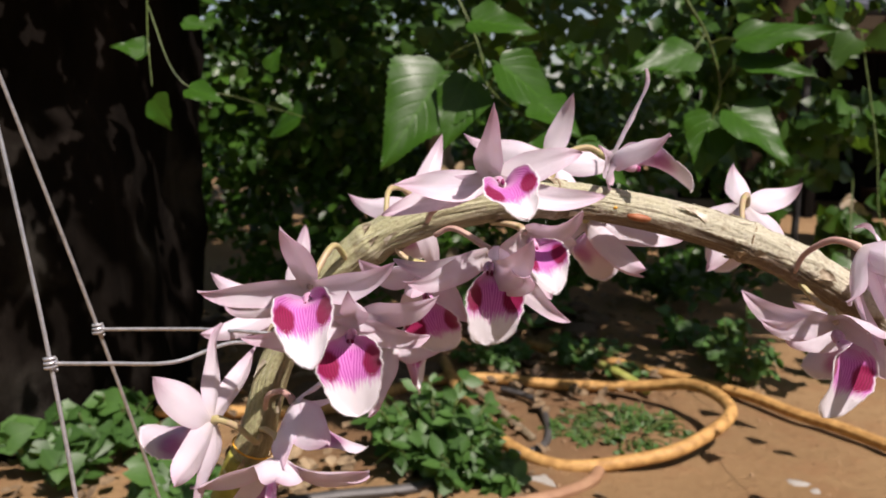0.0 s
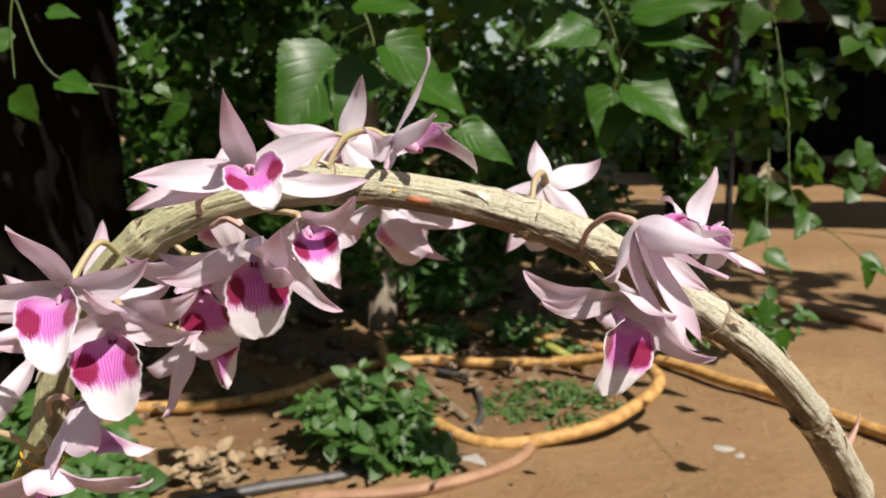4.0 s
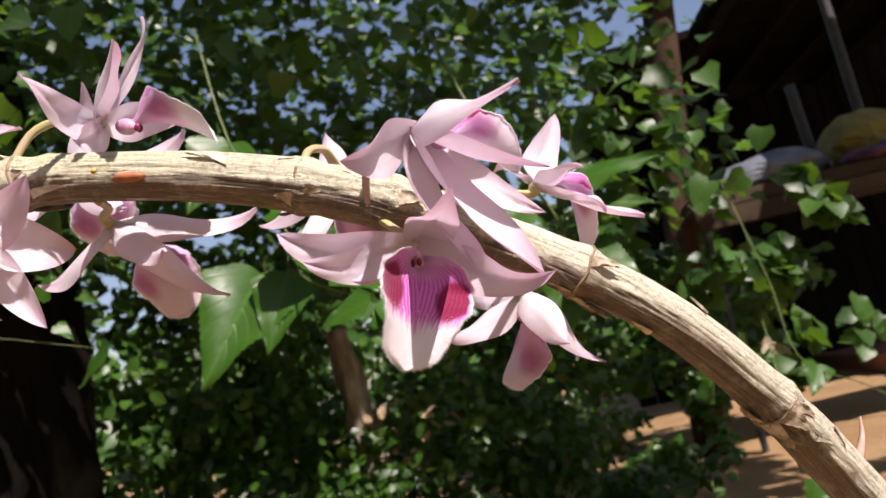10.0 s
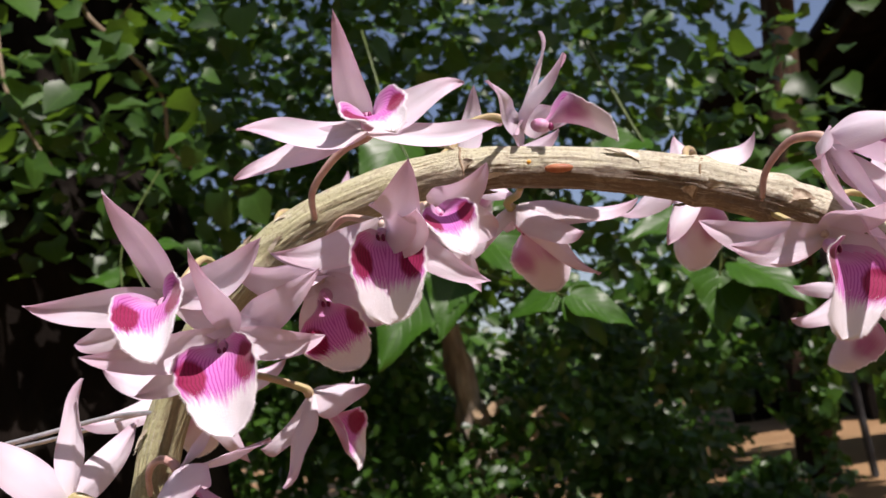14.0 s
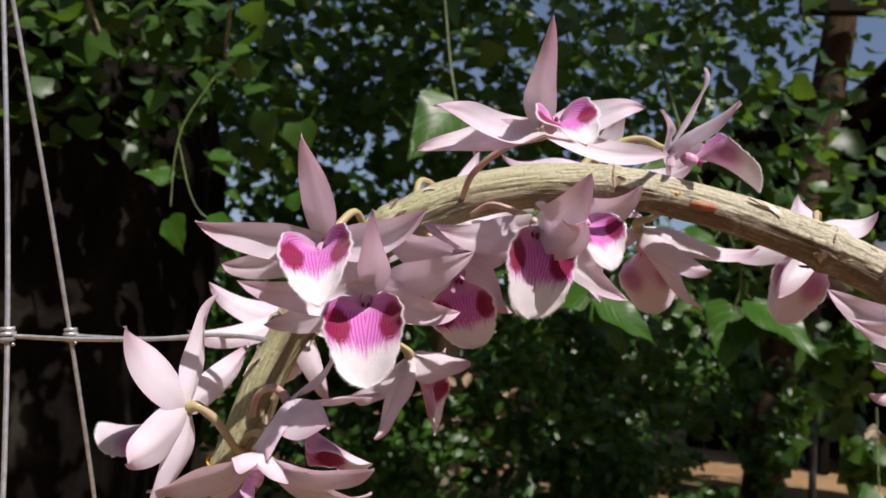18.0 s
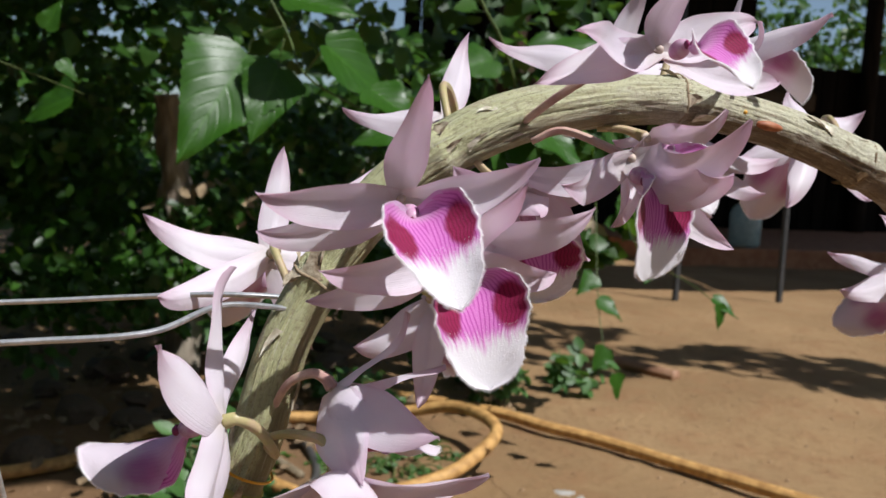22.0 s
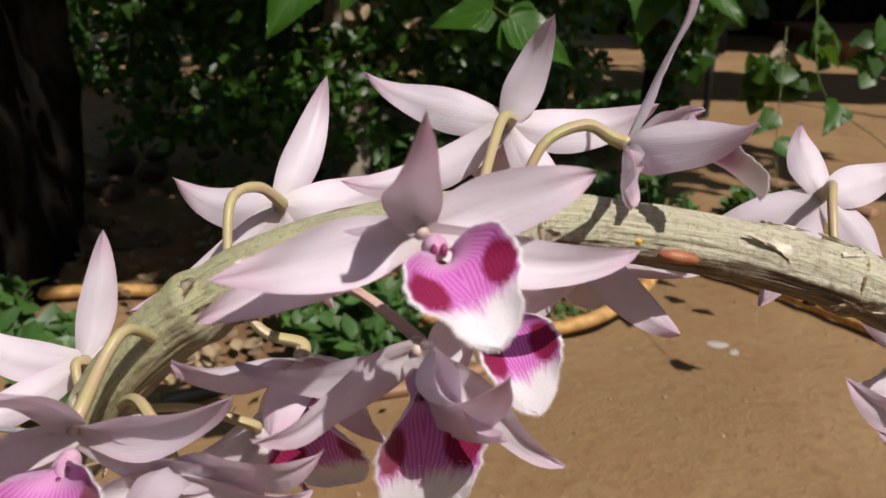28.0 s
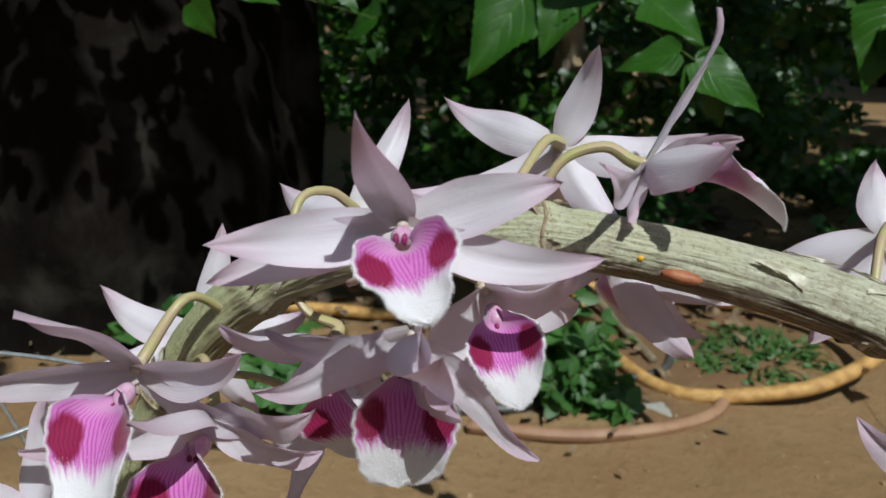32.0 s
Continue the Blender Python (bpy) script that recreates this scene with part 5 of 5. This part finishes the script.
def scatter():
    rng = random.Random(21)
    rocks = [rock_mesh("stone", k, ROCK) for k in range(5)]
    for k in range(46):
        x, y = rng.uniform(-1.55, 0.15), rng.uniform(2.25, 3.3)
        if k > 38:
            x, y = rng.uniform(-1.3, -0.5), rng.uniform(1.9, 2.3)
        r = rng.uniform(0.025, 0.085)
        ob = tagged(new("stone", rocks[k % 5]), "rough brown field stone half sunk in shaded soil", "stone", "stones under the shrub")
        ob.matrix_world = pose(x, y, GROUND_Z + r * 0.25 + 0.05 * max(0, y - 2.3), 0, 0, rng.uniform(0, 360)) @ Matrix.Diagonal((r, r * rng.uniform(0.7, 1.1), r * rng.uniform(0.7, 1.2), 1))
    pale = [rock_mesh("scrap", k + 30, PALE, 0.35) for k in range(3)]
    for k, (x, y, r) in enumerate(((0.595, 1.656, 0.022), (0.63, 1.62, 0.012), (0.32, 1.481, 0.018), (0.36, 1.50, 0.008), (-0.02, 1.55, 0.04), (0.46, 1.80, 0.008), (0.16, 1.40, 0.009), (1.02, 1.55, 0.012), (0.9, 1.3, 0.010))):
        ob = tagged(new("scrap", pale[k % 3]), "small pale scrap pressed into the red earth", "scrap", "scraps on the earth")
        ob.matrix_world = pose(x, y, GROUND_Z + 0.004, 0, 0, k * 77) @ Matrix.Diagonal((r * 1.6, r, r, 1))
    # leaf litter heap
    spots = []
    for _ in range(90):
        p = (-0.66 + rng.gauss(0, 0.06), 1.45 + rng.gauss(0, 0.05), GROUND_Z + rng.uniform(0.005, 0.05))
        nrm = unit(np.array((rng.gauss(0, 0.6), rng.gauss(0, 0.6), 1)))
        d = unit(np.cross(nrm, (rng.gauss(0, 1), rng.gauss(0, 1), 0.1)))
        spots.append((p, d, nrm, rng.uniform(0.03, 0.06)))
    stuff("leaf_litter", "oval", DRY, spots, "heap of dry tan leaf litter", "leaf litter")
    # fallen leaves and crumbs under the shrub
    spots = []
    for _ in range(1700):
        x, y = rng.uniform(-1.9, 0.7), rng.uniform(1.25, 4.2)
        if y < 2.25 and x > -0.15 + 0.3 * (y - 1.25) + 0.25 * rng.random():
            continue
        nrm = unit(np.array((rng.gauss(0, 0.4), rng.gauss(0, 0.4), 1)))
        d = unit(np.cross(nrm, (rng.gauss(0, 1), rng.gauss(0, 1), 0.1)))
        spots.append(((x, y, GROUND_Z + 0.015 + 0.03 * rng.random()), d, nrm, rng.uniform(0.012, 0.055)))
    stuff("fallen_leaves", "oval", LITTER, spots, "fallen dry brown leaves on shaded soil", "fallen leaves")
    # tan dead leaves caught by the stump
    spots = []
    for _ in range(46):
        p = (-0.33 + rng.gauss(0, 0.10), 2.80 + rng.gauss(0, 0.06), -0.22 + rng.gauss(0, 0.07))
        nrm = unit(np.array((rng.gauss(0.2, 0.5), rng.gauss(-0.6, 0.5), 0.8)))
        d = unit(np.cross(nrm, (rng.gauss(0, 1), rng.gauss(0, 1), rng.gauss(0, 1))))
        spots.append((p, d, nrm, rng.uniform(0.03, 0.075)))
    stuff("dead_leaves", "oval", DRY, spots, "tan dead leaves caught in the shrub by the stump", "dead leaves")
    # pebbles and clods
    v, f = [], []
    for _ in range(1500):
        x, y = rng.uniform(-1.2, 3.2), rng.uniform(0.9, 4.5)
        r = rng.uniform(0.002, 0.007)
        o = len(v)
        z = GROUND_Z + 0.030 * noise.noise(Vector((x * 0.9, y * 0.9, 0))) + 0.014 * noise.noise(Vector((x * 3.5, y * 3.5, 3)))
        v += [(x + r * 1.3, y, z), (x - r, y + r * 0.4, z), (x, y + r, z), (x + 0.2 * r, y - r, z), (x, y, z + r * 0.9), (x - 0.3 * r, y - 0.2 * r, z + r * 0.7)]
        f += [(o, o + 2, o + 4), (o + 2, o + 1, o + 5), (o + 2, o + 5, o + 4), (o + 1, o + 3, o + 5), (o + 3, o, o + 4), (o + 3, o + 4, o + 5)]
    tagged(new("pebbles", mesh_of("pebbles", v, f, mat_plain("clod", (0.20, 0.12, 0.06), (0.36, 0.24, 0.14), 3.0, 0.9, 0.2), smooth=False)), "small clods and pebbles strewn over red earth", "pebbles", kind="stuff")


scatter()


def weed(x, y, r, h, count, length, label, mat=None, kind="oval", seed=0):
    rng = random.Random(seed)
    plant = tagged(new("weed"), label, "weed", "weeds on the ground")
    plant.location = (x, y, GROUND_Z)
    spots = []
    for k in range(max(5, count // 14)):
        a, q = rng.uniform(0, 6.283), r * math.sqrt(rng.random())
        top = np.array((q * math.cos(a), q * math.sin(a), h * rng.uniform(0.55, 1.0) * (1 - 0.45 * q / r)))
        foot = top * (0.35, 0.35, 0)
        child("stem", tube_mesh("stem", [foot, (foot + top) * 0.5 + (0, 0, 0.02), top], 0.0022, STEM, 8, 6), plant)
        for _ in range(14):
            f = rng.uniform(0.3, 1.0)
            p = foot * (1 - f) + top * f
            nrm = unit(np.array((rng.gauss(0.2, 0.5), rng.gauss(-0.35, 0.5), 0.8)))
            d = np.array((rng.gauss(0, 1), rng.gauss(0, 1), rng.gauss(0.1, 0.4)))
            d = unit(d - nrm * d.dot(nrm))
            spots.append((p, d, nrm, length * rng.uniform(0.6, 1.25)))
    child("foliage", foliage_mesh("foliage", kind, mat or LEAF_WEED, spots), plant)
    return plant


weed(-0.30, 1.60, 0.20, 0.28, 520, 0.052, "leafy bright green weed growing by the hose", seed=1)
weed(-0.20, 1.50, 0.12, 0.17, 200, 0.048, "leafy bright green weed growing by the hose", seed=2)
weed(0.20, 1.92, 0.21, 0.06, 760, 0.021, "low grey-green creeping weed inside the hose loop", seed=3)
weed(0.06, 1.86, 0.11, 0.05, 380, 0.021, "low grey-green creeping weed inside the hose loop", seed=4)
weed(-1.15, 1.50, 0.26, 0.22, 250, 0.060, "broad-leaved bright green weed by the trunk", kind="heart", seed=5)
weed(-0.92, 1.36, 0.16, 0.16, 200, 0.050, "broad-leaved bright green weed by the trunk", kind="heart", seed=6)
weed(0.05, 2.55, 0.30, 0.10, 200, 0.045, "straggling yellow-green weed in the shade", seed=7)
weed(-0.25, 3.0, 0.35, 0.45, 300, 0.10, "tall soft green weed under the shrub", kind="long", seed=8)
weed(0.55, 2.85, 0.25, 0.2, 160, 0.06, "leafy green weed at the edge of the shade", seed=9)
weed(1.0, 2.6, 0.16, 0.22, 110, 0.06, "leafy green weed at the edge of the shade", seed=10)


pipe("clay_pipe", [(1.21, 3.10, Z), (1.34, 2.90, Z), (1.457, 2.69, Z)], 0.030, TERRA, "short weathered clay-coloured pipe on the earth")
pipe("leaf_stalk", [(0.115, 2.58, Z), (0.20, 2.44, Z + 0.01), (0.30, 2.27, Z)], 0.016, mat_plain("yellow_green_stalk", (0.30, 0.34, 0.07), (0.46, 0.46, 0.14), 20, 0.5, 0.2), "cut yellow-green plant stalk behind the hose")
pipe("black_hose", [(-0.17, 2.21, Z), (-0.058, 2.11, Z), (-0.018, 1.88, Z), (-0.04, 1.74, Z), (-0.13, 1.66, Z)], 0.011, GREY, "thin black hose inside the loop")
weed(-0.22, 2.55, 0.16, 0.10, 260, 0.040, "low yellow-green weed behind the hose", seed=12)
weed(0.62, 2.42, 0.14, 0.30, 260, 0.045, "leafy green weed at the edge of the shade", seed=13)


def stump():
    tagged(new("stump", tube_mesh("stump", [(-0.44, 2.84, -0.86), (-0.45, 2.83, -0.45), (-0.47, 2.82, -0.10), (-0.50, 2.80, 0.19)], lambda f, a: 0.062 - 0.022 * f + 0.034 * noise.noise(Vector((math.cos(a) * 3, math.sin(a) * 3, f * 9))) + 0.012 * noise.noise(Vector((math.cos(a) * 8, math.sin(a) * 8, f * 22))), mat_plain("weathered_wood", (0.17, 0.13, 0.095), (0.40, 0.34, 0.26), 26, 0.85, 0.8, 0.008, (1, 1, 0.2)), 30, 18)), "pale weathered wooden stump among leaves", "stump")


stump()


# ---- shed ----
# near-black timber and boards carry the shade inside the shed in their colour
WOOD_DARK = mat_plain("shade_dark_timber", (0.012, 0.009, 0.007), (0.025, 0.019, 0.014), 14, 0.95, 0.4, 0.003, (1, 1, 0.15), spec=0.05)
WALL_DARK = mat_plain("shade_dark_boards", (0.006, 0.005, 0.004), (0.014, 0.011, 0.009), 5, 0.95, 0.4, 0.01, (1, 1, 0.2), spec=0.05)
METAL = mat_plain("grey_post_paint", (0.030, 0.032, 0.034), (0.058, 0.058, 0.058), 20, 0.6, 0.2)
TABLE = mat_plain("worn_shelf_wood", (0.045, 0.033, 0.022), (0.080, 0.058, 0.038), 9, 0.9, 0.3, 0.003, (0.2, 1, 1), spec=0.1)
SACK = mat_plain("white_plastic_sack", (0.12, 0.135, 0.17), (0.20, 0.215, 0.25), 8, 0.4, 0.5, 0.02, trans=0.2)
SACK_Y = mat_plain("yellow_plastic_sack", (0.15, 0.11, 0.012), (0.24, 0.19, 0.03), 8, 0.5, 0.5, 0.02)
SACK_B = mat_plain("blue_red_cloth", (0.03, 0.045, 0.12), (0.16, 0.05, 0.045), 12, 0.8, 0.5, 0.02)
JAR = mat_plain("frosted_jar", (0.26, 0.36, 0.36), (0.36, 0.46, 0.45), 30, 0.25, 0.05)


def box(name, lo, hi, mat, parent, label="", bevel=0.006):
    bm = bmesh.new()
    bmesh.ops.create_cube(bm, size=1.0)
    lo, hi = Vector(lo), Vector(hi)
    bmesh.ops.transform(bm, matrix=Matrix.Translation((lo + hi) / 2) @ Matrix.Diagonal((*(hi - lo), 1)), verts=bm.verts)
    bmesh.ops.bevel(bm, geom=bm.edges[:], offset=bevel, segments=2, affect="EDGES")
    me = bpy.data.meshes.new(name)
    bm.to_mesh(me)
    bm.free()
    me.materials.append(mat)
    if parent is None:
        return new(name, me)
    return child(name, me, parent, label)


def build_shed():
    shed = tagged(new("shed"), "dark open-fronted timber shed with a raised brick floor", "shed")
    for x, y, z in ((2.24, 5.08, 1.28), (2.60, 5.08, 2.29)):
        child("post", tube_mesh("post", [(x + 0.03, y, 0.62), (x + 0.015, y, 0.9), (x, y, z)], 0.034, METAL, 12, 12), shed, "thin grey metal post")
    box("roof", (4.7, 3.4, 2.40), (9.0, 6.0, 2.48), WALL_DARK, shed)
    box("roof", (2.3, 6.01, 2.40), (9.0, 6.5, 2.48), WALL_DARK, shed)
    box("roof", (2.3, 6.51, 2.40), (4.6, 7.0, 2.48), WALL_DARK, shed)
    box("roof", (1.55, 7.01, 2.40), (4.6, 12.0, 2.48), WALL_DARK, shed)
    # unseen panel added to keep the sun off the shelf and sacks
    box("shelf_shade", (2.55, 3.45, 2.30), (4.6, 4.62, 2.36), WALL_DARK, shed)
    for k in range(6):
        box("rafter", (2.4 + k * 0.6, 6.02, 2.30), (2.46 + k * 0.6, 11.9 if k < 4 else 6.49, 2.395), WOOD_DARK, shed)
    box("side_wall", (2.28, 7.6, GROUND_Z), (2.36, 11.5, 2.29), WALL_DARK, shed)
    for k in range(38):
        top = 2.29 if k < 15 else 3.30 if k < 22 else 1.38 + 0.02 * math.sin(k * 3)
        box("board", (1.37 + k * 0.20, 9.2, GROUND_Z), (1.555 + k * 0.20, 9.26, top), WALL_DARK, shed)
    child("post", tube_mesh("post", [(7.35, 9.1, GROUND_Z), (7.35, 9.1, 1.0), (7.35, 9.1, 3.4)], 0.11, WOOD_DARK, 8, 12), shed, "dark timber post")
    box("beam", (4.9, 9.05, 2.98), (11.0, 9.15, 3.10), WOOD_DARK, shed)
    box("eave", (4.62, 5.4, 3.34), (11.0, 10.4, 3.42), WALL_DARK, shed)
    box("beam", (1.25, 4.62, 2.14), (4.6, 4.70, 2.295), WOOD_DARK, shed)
    box("floor", (3.3, 6.55, GROUND_Z - 0.05), (9.0, 11.0, GROUND_Z + 0.16), BRICK, shed)
    return shed


build_shed()


def leaning_trunk():
    mat = mat_plain("brown_trunk_bark", (0.028, 0.018, 0.012), (0.075, 0.047, 0.029), 16, 0.95, 0.6, 0.01, (1, 1, 0.3), spec=0.1)
    me = tube_mesh("young_tree", [(1.16, 4.9, -0.86), (1.22, 4.9, -0.1), (1.28, 4.9, 0.34), (1.34, 4.9, 0.80), (1.45, 4.9, 1.48), (1.55, 4.9, 2.2), (1.60, 4.95, 3.0)], lambda f, a: 0.115 - 0.03 * f + 0.02 * noise.noise(Vector((math.cos(a) * 2.5, math.sin(a) * 2.5, f * 9))), mat, 40, 18)
    tagged(new("young_tree", me), "leaning brown tree trunk beside the shed", "tree trunk")


leaning_trunk()


def build_shelf():
    shelf = tagged(new("shelf_table"), "rough wooden shelf table loaded with sacks", "table")
    box("top", (1.31, 4.55, 0.54), (3.3, 5.15, 0.62), TABLE, shelf)
    box("apron", (1.31, 4.52, 0.42), (3.3, 4.548, 0.535), TABLE, shelf)
    for x in (1.36, 2.46, 3.22):
        box("leg", (x, 4.62, GROUND_Z - 0.01), (x + 0.035, 4.655, 0.535), METAL, shelf)
    for name, c, ax, mat, label in (("sack", (1.88, 4.80, 0.70), (0.34, 0.22, 0.13), SACK, "crumpled white plastic sack on the shelf"), ("sack", (2.46, 4.85, 0.77), (0.24, 0.2, 0.20), SACK_Y, "bulging yellow sack on the shelf"), ("folded_cloth", (2.48, 4.64, 0.665), (0.26, 0.12, 0.06), SACK_B, "blue and red folded cloth on the shelf")):
        bm = ellipsoid(c, ax, None, 24, 16)
        for v in bm.verts:
            q = v.co * 9
            v.co += Vector((noise.noise(q), noise.noise(q + Vector((9, 0, 0))), 0.6 * noise.noise(q + Vector((0, 9, 0))))) * 0.05
            v.co.z = max(v.co.z, 0.621)
        me = bpy.data.meshes.new(name)
        bm.to_mesh(me)
        bm.free()
        me.materials.append(mat)
        tagged(new(name, me), label, "sack" if name == "sack" else "cloth")


build_shelf()


def build_jar(x, y, h):
    prof = [(0.0, 0.0), (0.36, 0.0), (0.42, 0.06), (0.42, 0.62), (0.34, 0.78), (0.18, 0.86), (0.18, 0.97), (0.22, 0.98), (0.22, 1.0), (0.0, 1.0)]
    verts, faces, seg = [], [], 20
    for r, z in prof:
        for k in range(seg):
            a = 2 * math.pi * k / seg
            verts.append((x + r * h * 0.72 * math.cos(a), y + r * h * 0.72 * math.sin(a), GROUND_Z + 0.161 + z * h))
    for i in range(len(prof) - 1):
        for k in range(seg):
            k2 = (k + 1) % seg
            faces.append((i * seg + k, i * seg + k2, (i + 1) * seg + k2, (i + 1) * seg + k))
    tagged(new("water_jar", mesh_of("water_jar", verts, faces, JAR)), "pale frosted water jar on the shed floor", "jar")


build_jar(4.28, 6.75, 0.48)
